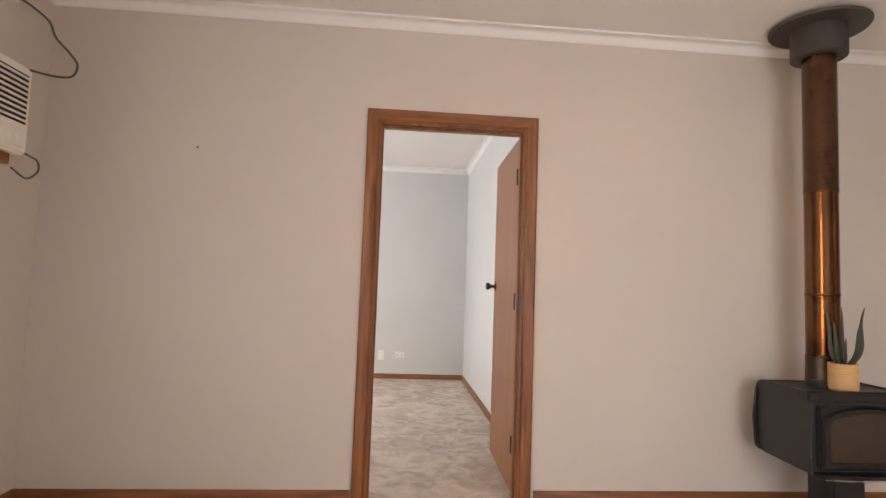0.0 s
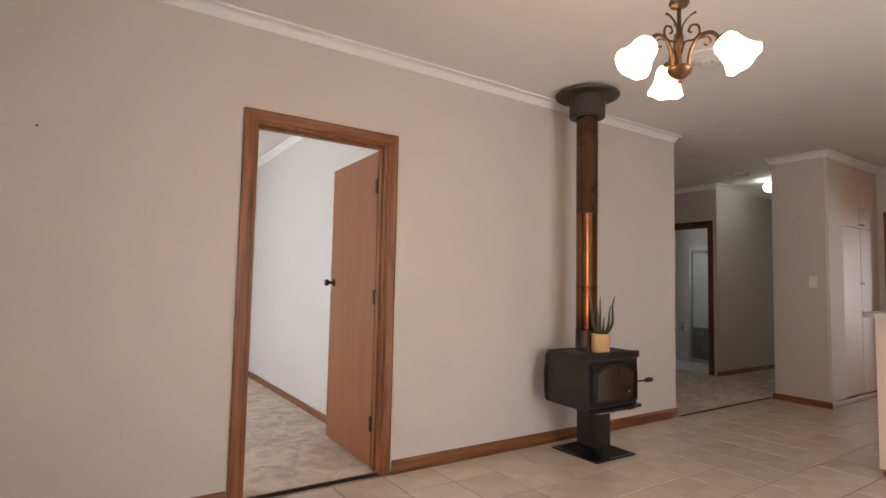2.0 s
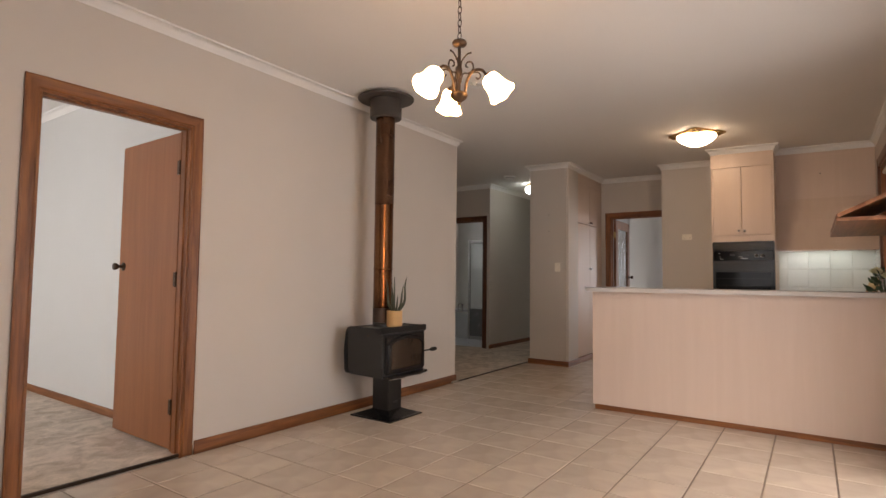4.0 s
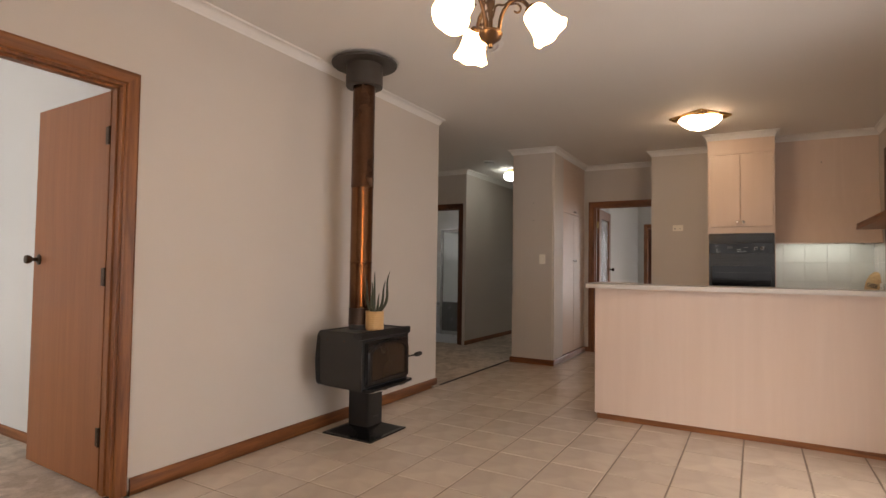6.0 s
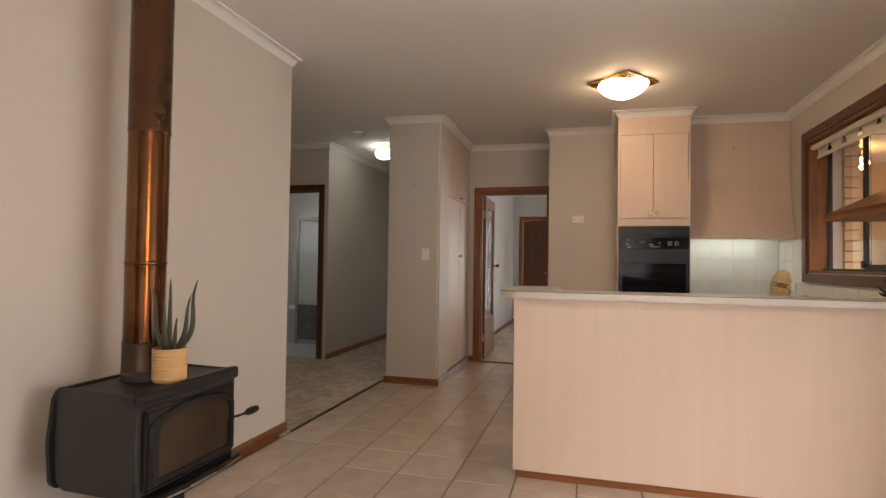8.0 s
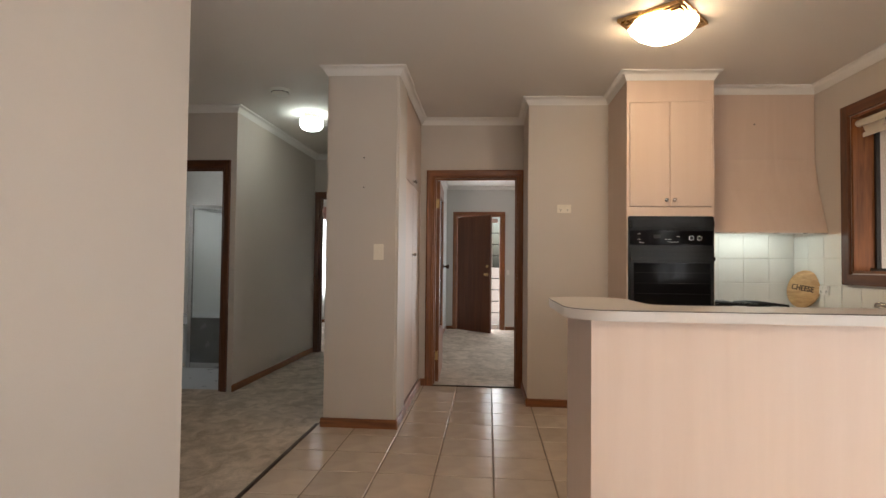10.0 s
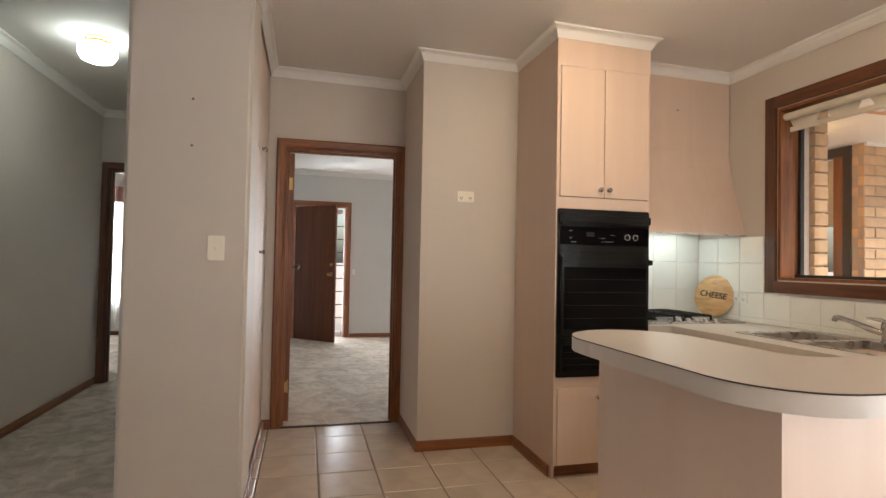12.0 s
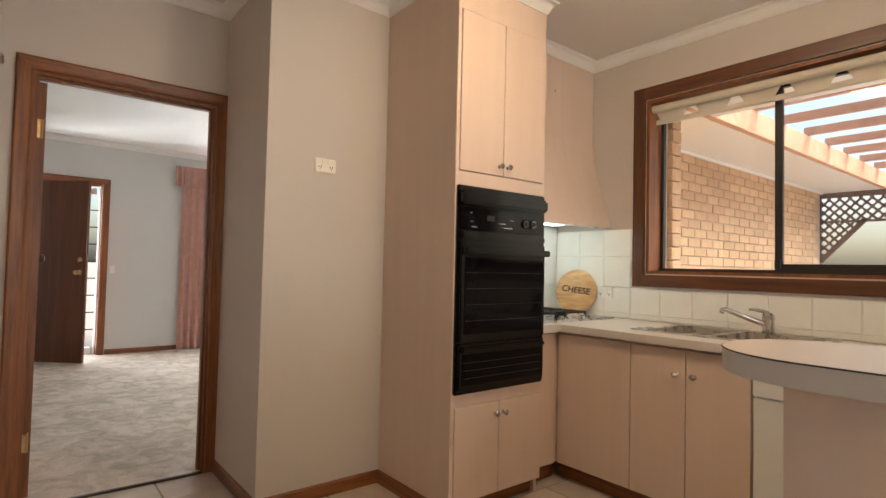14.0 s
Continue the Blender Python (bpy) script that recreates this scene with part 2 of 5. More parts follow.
PINE = wood("pergola_timber", (0.50, 0.26, 0.155), (0.62, 0.37, 0.24), 0.6, (5, 5, 5))
LATTICE = material("dark_lattice_paint", (0.15, 0.11, 0.095), 0.6, vary=0.1)
PAVING = material("paving", (0.33, 0.28, 0.24), 0.85, vary=0.14, scale=4, bump=0.3)
CLAY = material("yellow_glazed_pot", (0.60, 0.365, 0.155), 0.4, vary=0.05, scale=10)
ALOE = material("aloe_leaf", (0.045, 0.052, 0.026), 0.45, vary=0.25, scale=30)
LEAF = material("dark_leaf", (0.04, 0.075, 0.03), 0.5, vary=0.25, scale=40)
PETAL = material("cream_petal", (0.60, 0.56, 0.33), 0.6, vary=0.12, scale=40)
SOIL = material("potting_soil", (0.03, 0.022, 0.015), 0.95, bump=0.4)
BOARD = wood("pale_board", (0.42, 0.24, 0.10), (0.66, 0.44, 0.22), 0.5, (3, 3, 16), 0.3)
INK = material("burnt_lettering", (0.035, 0.022, 0.014), 0.7)
PORCELAIN = material("white_acrylic", (0.78, 0.80, 0.80), 0.18)
BATHTILE = material("bathroom_tile", (0.62, 0.66, 0.68), 0.3, vary=0.04, scale=6)
GLASS = clear("window_glass")
FROST = clear("shower_glass", (0.86, 0.90, 0.90), 0.18)
WHITEFRAME = material("white_enamel", (0.75, 0.75, 0.72), 0.35, vary=0.02)
SHADEGLOW = glow("lit_shade_glass", (1.0, 0.58, 0.23), 34.0)
BOWLGLOW = glow("lit_bowl_glass", (1.0, 0.76, 0.50), 25.0)
PATIOGLOW = glow("lit_patio_glass", (1.0, 0.55, 0.20), 30.0)
HALLGLOW = glow("lit_hall_glass", (0.88, 1.0, 0.95), 9.0)
HOODGLOW = glow("hood_lamp", (0.88, 1.0, 0.95), 3.2)

# ---- building helpers ----


def box(bm, x0, x1, y0, y1, z0, z1, m=None):
    v = [bm.verts.new(p) for p in ((x0, y0, z0), (x1, y0, z0), (x1, y1, z0), (x0, y1, z0), (x0, y0, z1), (x1, y0, z1), (x1, y1, z1), (x0, y1, z1))]
    if m:
        for p in v:
            p.co = m @ p.co
    return [bm.faces.new([v[i] for i in f]) for f in ((0, 3, 2, 1), (4, 5, 6, 7), (0, 1, 5, 4), (1, 2, 6, 5), (2, 3, 7, 6), (3, 0, 4, 7))]


def boxes(*lists, bevel=0.0, segs=2, m=None):
    bm = bmesh.new()
    for b in lists:
        box(bm, *b, m)
    if bevel:
        bmesh.ops.bevel(bm, geom=bm.edges[:], offset=bevel, segments=segs, affect="EDGES", clamp_overlap=True)
    return bm


def lathe(profile, steps=28, m=None, bm=None):
    """A turned shape: (radius, height) pairs round the z axis; a radius of 0 closes it."""
    bm = bm or bmesh.new()
    rings = []
    for r, z in profile:
        if r <= 1e-6:
            rings.append([bm.verts.new((0, 0, z))])
        else:
            rings.append([bm.verts.new((r * math.cos(a), r * math.sin(a), z)) for a in (2 * math.pi * i / steps for i in range(steps))])
    for a, b in zip(rings, rings[1:]):
        for i in range(steps):
            j = (i + 1) % steps
            if len(a) == 1 and len(b) > 1:
                bm.faces.new((a[0], b[j], b[i]))
            elif len(b) == 1 and len(a) > 1:
                bm.faces.new((a[i], a[j], b[0]))
            elif len(a) > 1:
                bm.faces.new((a[i], a[j], b[j], b[i]))
    if m:
        for ring in rings:
            for v in ring:
                v.co = m @ v.co
    return bm


def tube(points, radius, steps=8, bm=None):
    """A round bar along a line of points; radius is one number or one for each point."""
    bm = bm or bmesh.new()
    pts = [Vector(p) for p in points]
    rad = radius if isinstance(radius, (list, tuple)) else [radius] * len(pts)
    rings, side = [], None
    for i, p in enumerate(pts):
        d = (pts[min(i + 1, len(pts) - 1)] - pts[max(i - 1, 0)]).normalized()
        if side is None:
            side = d.orthogonal().normalized()
        side = (side - d * side.dot(d)).normalized()
        up = d.cross(side)
        rings.append([bm.verts.new(p + rad[i] * (math.cos(a) * side + math.sin(a) * up)) for a in (2 * math.pi * k / steps for k in range(steps))])
    for a, b in zip(rings, rings[1:]):
        for k in range(steps):
            j = (k + 1) % steps
            bm.faces.new((a[k], a[j], b[j], b[k]))
    bm.faces.new(rings[0][::-1]), bm.faces.new(rings[-1])
    return bm


def curve3(points, n=10):
    """A smooth line through points."""
    p = [Vector(q) for q in points]
    p = [2 * p[0] - p[1]] + p + [2 * p[-1] - p[-2]]
    out = []
    for i in range(1, len(p) - 2):
        for k in range(n):
            t = k / n
            out.append(0.5 * (2 * p[i] + (p[i + 1] - p[i - 1]) * t + (2 * p[i - 1] - 5 * p[i] + 4 * p[i + 1] - p[i + 2]) * t * t + (3 * p[i] - p[i - 1] - 3 * p[i + 1] + p[i + 2]) * t ** 3))
    return out + [p[-2]]


def prism(outline, z0, z1, bm=None, m=None):
    """A flat outline (x, y) raised from z0 to z1."""
    bm = bm or bmesh.new()
    lo, hi = [bm.verts.new((x, y, z0)) for x, y in outline], [bm.verts.new((x, y, z1)) for x, y in outline]
    bm.faces.new(lo[::-1]), bm.faces.new(hi)
    for i in range(len(outline)):
        j = (i + 1) % len(outline)
        bm.faces.new((lo[i], lo[j], hi[j], hi[i]))
    if m:
        for v in lo + hi:
            v.co = m @ v.co
    return bm


def sweep(path, profile, z, closed=False, sign=1):
    """A moulding along a plan line with mitred corners; the room lies to the left. profile: (out from the wall, height)."""
    bm = bmesh.new()
    n, rings = len(path), []
    for i, p in enumerate(path):
        p = Vector(p)
        a = Vector(path[i - 1]) if closed or i else None
        b = Vector(path[(i + 1) % n]) if closed or i < n - 1 else None
        d0 = (p - a).normalized() if a is not None else (b - p).normalized()
        d1 = (b - p).normalized() if b is not None else d0
        n0, n1 = Vector((-d0.y, d0.x)), Vector((-d1.y, d1.x))
        off = (n0 + n1) / max(0.3, 1 + n0.dot(n1))
        rings.append([bm.verts.new((p.x + off.x * d, p.y + off.y * d, z + sign * h)) for d, h in profile])
    k = len(profile)
    for i in range(n if closed else n - 1):
        a, b = rings[i], rings[(i + 1) % n]
        for j in range(k):
            bm.faces.new((a[j], b[j], b[(j + 1) % k], a[(j + 1) % k]))
    if not closed:
        bm.faces.new(rings[0]), bm.faces.new(rings[-1][::-1])
    bmesh.ops.recalc_face_normals(bm, faces=bm.faces[:])
    return bm


def mesh_of(name, bm, mat, smooth=False):
    if not bm.faces:
        raise ValueError(name)
    bmesh.ops.recalc_face_normals(bm, faces=bm.faces[:])
    me = bpy.data.meshes.new(name)
    bm.to_mesh(me)
    bm.free()
    me.materials.append(mat)
    if smooth:
        me.polygons.foreach_set("use_smooth", [True] * len(me.polygons))
        me.set_sharp_from_angle(angle=radians(38))
    return me


def part(name, bm, mat, parent, label="", smooth=False):
    ob = new(name, mesh_of(name, bm, mat, smooth))
    ob.parent = parent
    return tagged(ob, label)


def thing(name, label, category, at=(0, 0, 0), group="", rz=0.0):
    ob = new(name)
    ob.empty_display_size = 0.1
    ob.matrix_basis = pose(*at, 0, 0, rz)
    return tagged(ob, label, category, group)


def solid(name, bm, mat, label, category="", kind="", smooth=False, group=""):
    return tagged(new(name, mesh_of(name, bm, mat, smooth)), label, category, group, kind)


def structure(name, bm, mat, label, smooth=False):
    return solid(name, bm, mat, label, name.split("_")[0], "structure", smooth)


def text_mesh(body, size, depth):
    cu = bpy.data.curves.new("lettering", "FONT")
    cu.offset = size * 0.018
    cu.body, cu.size, cu.extrude, cu.align_x, cu.align_y = body, size, depth, "CENTER", "CENTER"
    tmp = bpy.data.objects.new("lettering", cu)
    me = bpy.data.meshes.new_from_object(tmp)
    bpy.data.objects.remove(tmp)
    return me


def wall_boxes(axis, u0, u1, v0, v1, z0, z1, holes=()):
    """A wall along 'x' or 'y' from u0 to u1, v0 to v1 thick, with holes (u0, u1, z0, z1) right through."""
    bm = bmesh.new()

    def put(a, b, lo, hi):
        if b - a > 1e-5 and hi - lo > 1e-5:
            box(bm, *((a, b, v0, v1) if axis == "x" else (v0, v1, a, b)), lo, hi)
    u = u0
    for a, b, lo, hi in sorted(holes):
        put(u, a, z0, z1), put(a, b, z0, lo), put(a, b, hi, z1)
        u = b
    put(u, u1, z0, z1)
    return bm


# ---- the building ----
CE, WT = 2.645, 2.705


def ceiling_at(y):
    """The kitchen ceiling lies a little lower towards the sink wall."""
    return CE - 0.012 * (3.03 - max(-0.9, min(3.03, y)))


def sag(bm):
    """Lowers a moulding or sheet with the ceiling that it belongs to."""
    for y in (3.03, -0.9):
        bmesh.ops.bisect_plane(bm, geom=bm.verts[:] + bm.edges[:] + bm.faces[:], plane_co=(0, y, 0), plane_no=(0, 1, 0))
    for v in bm.verts:
        v.co.z -= CE - ceiling_at(v.co.y)
    return bm


structure("wall_north", wall_boxes("x", -1.87, 3.89, 3.03, 3.14, -0.1, WT, [(-0.03, 0.81, -0.1, 2.06)]), PAINT, "warm beige-grey painted plaster wall with a doorway")
structure("wall_west", wall_boxes("y", -1.03, 3.03, -1.87, -1.77, -0.1, WT, [(-0.3, 1.3, 0.9, 2.1)]), PAINT, "warm beige-grey painted plaster wall with a window")
structure("wall_south", wall_boxes("x", -1.87, 6.445, -1.03, -0.78, -0.1, WT, [(0.6, 2.6, -0.1, 2.12), (4.12, 5.625, 1.157, 2.247)]), PAINT, "warm beige-grey painted wall over the sink")
structure("wall_east", boxes((6.335, 6.445, -0.78, 0.70, -0.1, WT), (6.295, 6.445, 0.70, 1.395, -0.1, WT), (6.445, 6.96, 1.26, 1.395, -0.1, WT)), PAINT, "warm beige-grey wall stepping out beside the oven")
structure("wall_living", wall_boxes("y", -2.3, 2.93, 6.96, 7.07, -0.1, WT, [(1.44, 2.285, -0.1, 2.06)]), PAINT, "warm beige-grey painted wall with a doorway to the living room")
structure("wall_pillar", boxes((5.545, 5.93, 2.387, 2.928, -0.1, WT), bevel=0.018, segs=3), PAINT, "warm beige-grey plaster pillar with rounded corners", True)
structure("wall_hall_south", boxes((5.93, 8.7, 2.84, 2.928, -0.1, WT)), PAINT, "beige-grey painted hall wall")
structure("wall_hall_end", wall_boxes("y", 2.5, 4.16, 8.7, 8.81, -0.1, WT, [(3.15, 3.99, -0.1, 2.08)]), PAINT, "beige-grey painted hall wall with a doorway")
structure("wall_hall_north", boxes((6.455, 8.7, 4.06, 4.12, -0.1, WT)), PAINT, "beige-grey painted hall wall")
structure("wall_bathroom", wall_boxes("y", 4.12, 6.1, 6.455, 6.565, -0.1, WT, [(4.17, 4.98, -0.1, 2.075)]), PAINT, "beige-grey painted wall with the bathroom doorway")
structure("wall_hall_west", boxes((3.78, 3.89, 3.14, 5.6, -0.1, WT)), PAINT, "beige-grey painted hall wall")
structure("wall_hall_back", boxes((3.78, 6.455, 5.6, 5.7, -0.1, WT)), PAINT, "beige-grey painted wall at the end of the hall")
structure("wall_bedroom_east", boxes((0.96, 1.07, 3.14, 7.05, -0.1, WT)), PAINT_COOL, "pale grey painted bedroom wall")
structure("wall_bedroom_north", boxes((-2.6, 0.96, 6.80, 7.05, -0.1, WT)), PAINT_COOL, "pale grey painted bedroom wall")
structure("wall_bedroom_west", wall_boxes("y", 3.14, 6.95, -2.6, -2.5, -0.1, WT, [(4.1, 5.9, 0.9, 2.1)]), PAINT_COOL, "pale grey painted bedroom wall with a window")
structure("wall_bedroom_south", boxes((-2.6, -1.87, 3.03, 3.14, -0.1, WT), (-1.87, -0.03, 3.14, 3.15, -0.1, WT)), PAINT_COOL, "pale grey painted bedroom wall")
structure("wall_living_north", boxes((7.07, 11.55, 2.5, 2.6, -0.1, WT)), PAINT_COOL, "pale grey painted living room wall")
structure("wall_living_lining", wall_boxes("y", -2.2, 2.5, 7.07, 7.075, -0.1, WT, [(1.44, 2.285, -0.1, 2.06)]), PAINT_COOL, "pale grey painted living room wall")
structure("wall_living_east", wall_boxes("y", -2.3, 2.6, 11.55, 11.7, -0.1, WT, [(1.485, 2.32, -0.1, 2.10), (-1.4, 0.35, 0.25, 2.2)]), PAINT_COOL, "pale grey painted wall with the front door")
structure("wall_living_south", boxes((7.07, 11.7, -2.3, -2.2, -0.1, WT)), PAINT_COOL, "pale grey painted living room wall")
structure("wall_rear_bedroom", wall_boxes("y", 2.6, 6.5, 12.2, 12.32, -0.1, WT, [(3.9, 5.3, 0.55, 2.1)]), PAINT_COOL, "pale grey painted bedroom wall with a bright window")
structure("wall_rear_bedroom_sides", boxes((8.81, 12.32, 2.6, 2.7, -0.1, WT), (8.81, 12.32, 6.4, 6.5, -0.1, WT), (8.7, 8.81, 4.16, 6.5, -0.1, WT)), PAINT_COOL, "pale grey painted bedroom walls")
structure("wall_bathroom_lining", boxes((6.565, 6.575, 4.98, 6.1, -0.1, WT), (8.69, 8.7, 4.16, 6.1, -0.1, WT)), WALLTILE, "white bathroom wall lining")
structure("wall_bathroom_north", wall_boxes("x", 6.4, 8.81, 6.1, 6.2, -0.1, WT, [(7.15, 8.05, 1.3, 2.1)]), WALLTILE, "white tiled bathroom wall with a small window")
bm = boxes((-2.7, 12.5, -1.03, 7.1, CE, WT + 0.06), (6.96, 11.7, -2.3, -1.03, CE, WT + 0.06))
structure("ceiling", sag(bm), WHITE, "matt off-white plasterboard ceiling")

COVE = [(0, 0), (0, 0.066), (0.005, 0.066), (0.007, 0.057), (0.012, 0.051), (0.021, 0.031), (0.033, 0.016), (0.044, 0.011), (0.047, 0.010), (0.050, 0.0)]
LOOP = [(3.89, 3.14), (3.89, 3.03), (-1.77, 3.03), (-1.77, -0.78), (6.03, -0.78), (6.03, 0.112), (5.69, 0.112), (5.69, 0.728), (6.295, 0.728), (6.295, 1.395), (6.96, 1.395), (6.96, 2.398), (5.93, 2.398), (5.93, 2.387), (5.545, 2.387), (5.545, 2.928), (8.7, 2.928), (8.7, 4.06), (6.455, 4.06), (6.455, 5.6), (3.89, 5.6)]
structure("cornice", sag(sweep(LOOP, COVE, CE, True, -1)), CORNICE, "white coved plaster cornice", True)
structure("cornice_bedroom", sweep([(0.96, 3.15), (0.96, 6.80), (-2.5, 6.80), (-2.5, 3.15)], COVE, CE, True, -1), CORNICE, "white coved plaster cornice", True)
structure("cornice_living", sag(sweep([(7.075, -2.2), (11.55, -2.2), (11.55, 2.5), (7.075, 2.5)], COVE, CE, True, -1)), CORNICE, "white coved plaster cornice", True)

SKIRT = [(0, -0.02), (0.013, -0.02), (0.013, 0.052), (0.009, 0.062), (0.003, 0.066), (0, 0.066)]
for name, line in (
    ("baseboard_wall", [(3.89, 3.14), (3.89, 3.03), (0.887, 3.03)]),
    ("baseboard_corner", [(-0.097, 3.03), (-1.77, 3.03), (-1.77, -0.78), (0.5, -0.78)]),
    ("baseboard_sink_wall", [(2.7, -0.78), (3.5, -0.78)]),
    ("baseboard_nib", [(5.74, 0.728), (6.295, 0.728), (6.295, 1.395), (6.94, 1.395)]),
    ("baseboard_pillar", [(6.96, 2.345), (6.96, 2.398), (5.93, 2.398), (5.93, 2.387), (5.545, 2.387), (5.545, 2.928), (8.7, 2.928), (8.7, 3.04)]),
    ("baseboard_hall", [(8.7, 4.06), (6.443, 4.06)]),
    ("baseboard_hall_back", [(6.455, 5.05), (6.455, 5.6), (3.89, 5.6), (3.89, 3.14)]),
    ("baseboard_bedroom", [(0.96, 3.2), (0.96, 6.80), (-2.5, 6.80), (-2.5, 3.15), (-0.1, 3.15)]),
    ("baseboard_living", [(7.075, 1.37), (7.075, -2.2), (11.55, -2.2), (11.55, 1.42)]),
    ("baseboard_living_north", [(11.55, 2.38), (11.55, 2.5), (7.075, 2.5), (7.075, 2.35)]),
    ("baseboard_rear", [(12.2, 2.7), (12.2, 6.4)]),
):
    structure(name, sweep(line, SKIRT, 0.0), CEDAR_H, "red-brown stained timber skirting board", True)


def doorway(name, axis, u0, u1, face, back, label, top=2.06, arch=0.065, backside=True, dark=False):
    """Jamb lining, stops and mitred architraves round a hole u0..u1 in a wall between the planes face and back (face is the side walked on)."""
    root = tagged(new(name), label, "door frame", kind="structure")
    # dark picks the cedar whose colour already holds the shade
    upright, across = (CEDAR_SHADED, CEDAR_SHADED_Y) if dark else (CEDAR, CEDAR_X if axis == "x" else CEDAR_Y)
    out = -1 if back > face else 1

    def put(bm, a, b, v0, v1, lo, hi):
        v0, v1 = min(v0, v1), max(v0, v1)
        box(bm, *((a, b, v0, v1) if axis == "x" else (v0, v1, a, b)), lo, hi)
    e = 0.012 * out
    bm = bmesh.new()
    put(bm, u0, u0 + 0.02, face + e * 0.2, back - e * 0.2, -0.02, top)
    put(bm, u1 - 0.02, u1, face + e * 0.2, back - e * 0.2, -0.02, top)
    put(bm, u0 + 0.02, u1 - 0.02, face + e * 0.2, back - e * 0.2, top - 0.02, top)
    mid = face + (back - face) * 0.45
    part("jamb", bm, upright, root)
    bm = bmesh.new()
    put(bm, u0 + 0.02, u0 + 0.032, mid - 0.018, mid + 0.018, -0.02, top - 0.02)
    put(bm, u1 - 0.032, u1 - 0.02, mid - 0.018, mid + 0.018, -0.02, top - 0.02)
    put(bm, u0 + 0.032, u1 - 0.032, mid - 0.018, mid + 0.018, top - 0.032, top - 0.02)
    part("door_stop", bm, upright, root)
    for side, plane, d in (("front", face, out),) + ((("back", back, -out),) if backside else ()):
        a0, a1, t1 = u0 + 0.006, u1 - 0.006, top - 0.006
        prof = [(0.0, 0.0), (0.0, 0.010), (0.008, 0.016), (0.020, 0.016), (arch - 0.010, 0.020), (arch, 0.016), (arch, 0.0)]
        for which in ("left", "right", "head"):
            bm = bmesh.new()
            rows = []
            if which == "head":
                ends = [(a0, t1, -1), (a1, t1, 1)]
                rows = [[(u + s * w, plane + d * h, z + w) for w, h in prof] for u, z, s in ends]
            else:
                u, s = (a0, -1) if which == "left" else (a1, 1)
                rows = [[(u + s * w, plane + d * h, -0.01) for w, h in prof], [(u + s * w, plane + d * h, t1 + w) for w, h in prof]]
            rings = [[bm.verts.new((p[0], p[1], p[2]) if axis == "x" else (p[1], p[0], p[2])) for p in r] for r in rows]
            k = len(prof)
            for j in range(k):
                bm.faces.new((rings[0][j], rings[1][j], rings[1][(j + 1) % k], rings[0][(j + 1) % k]))
            bm.faces.new(rings[0]), bm.faces.new(rings[1])
            part("architrave", bm, upright if which != "head" else across, root)
    return root


doorway("door_frame_1", "x", -0.03, 0.81, 3.03, 3.14, "red-brown stained timber bedroom door frame")
doorway("door_frame_2", "y", 1.44, 2.285, 6.96, 7.075, "red-brown stained timber living room door frame")
doorway("door_frame_3", "y", 3.15, 3.99, 8.70, 8.81, "shade-darkened red-brown timber frame of the rear bedroom doorway", 2.08, dark=True)
doorway("door_frame_4", "y", 4.17, 4.98, 6.455, 6.565, "shade-darkened red-brown timber frame of the bathroom doorway", 2.075, dark=True)
doorway("door_frame_5", "y", 1.485, 2.32, 11.55, 11.7, "orange-brown timber frame of the front door", 2.10, backside=False)

# carpets and the slab under the tiles
structure("floor_slab", boxes((-1.87, 6.96, -1.03, 2.985, -0.12, -0.004)), GROUT, "grout bed under the floor tiles")
structure("floor_carpet_hall", boxes((3.8, 6.51, 2.985, 5.65, -0.12, 0.004), (6.51, 8.75, 2.985, 4.1, -0.12, 0.004)), CARPET, "beige cut-pile carpet in the hall")
structure("floor_carpet_bedroom", boxes((-2.55, 1.0, 3.03, 7.0, -0.12, 0.006)), CARPET, "beige cut-pile carpet in the bedroom")
structure("floor_carpet_living", boxes((6.96, 11.6, -2.25, 2.55, -0.12, 0.006)), CARPET, "beige cut-pile carpet in the living room")
structure("floor_carpet_rear", boxes((8.75, 12.25, 2.65, 6.45, -0.12, 0.006)), CARPET, "beige cut-pile carpet in the rear bedroom")
structure("floor_bathroom", boxes((6.51, 8.7, 4.1, 6.15, -0.12, 0.0)), BATHTILE, "pale blue-grey bathroom floor")
structure("trim_carpet_edge", boxes((3.9, 5.6, 2.975, 2.992, -0.01, 0.007), (-0.01, 0.79, 3.025, 3.040, -0.01, 0.010), (6.95, 6.966, 1.46, 2.265, -0.01, 0.010)), BRONZE, "thin dark metal carpet edging strip")
structure("ground", boxes((-300, 300, -300, 300, -0.4, -0.15)), PAVING, "concrete paving and ground outside")

# ---- doors ----


def knob(parent, at, ry, mat, big=1.0):
    """A turned knob on a rose; ry tips its axis from up to sideways."""
    m = Matrix.Translation(at) @ ry
    part("door_knob", lathe([(0, 0), (0.030 * big, 0), (0.030 * big, 0.005), (0.012 * big, 0.010), (0.010 * big, 0.032), (0.019 * big, 0.040), (0.026 * big, 0.055), (0.023 * big, 0.068), (0, 0.074)], 20, m), mat, parent, smooth=True)


def hinge(parent, at, metal=BRASS):
    x, y, z = at
    bm = boxes((x - 0.003, x + 0.003, y - 0.014, y + 0.014, z - 0.045, z + 0.045))
    lathe([(0, -0.047), (0.006, -0.047), (0.006, 0.047), (0, 0.047)], 8, Matrix.Translation((x, y - 0.012, z)), bm)
    part("hinge", bm, metal, parent)


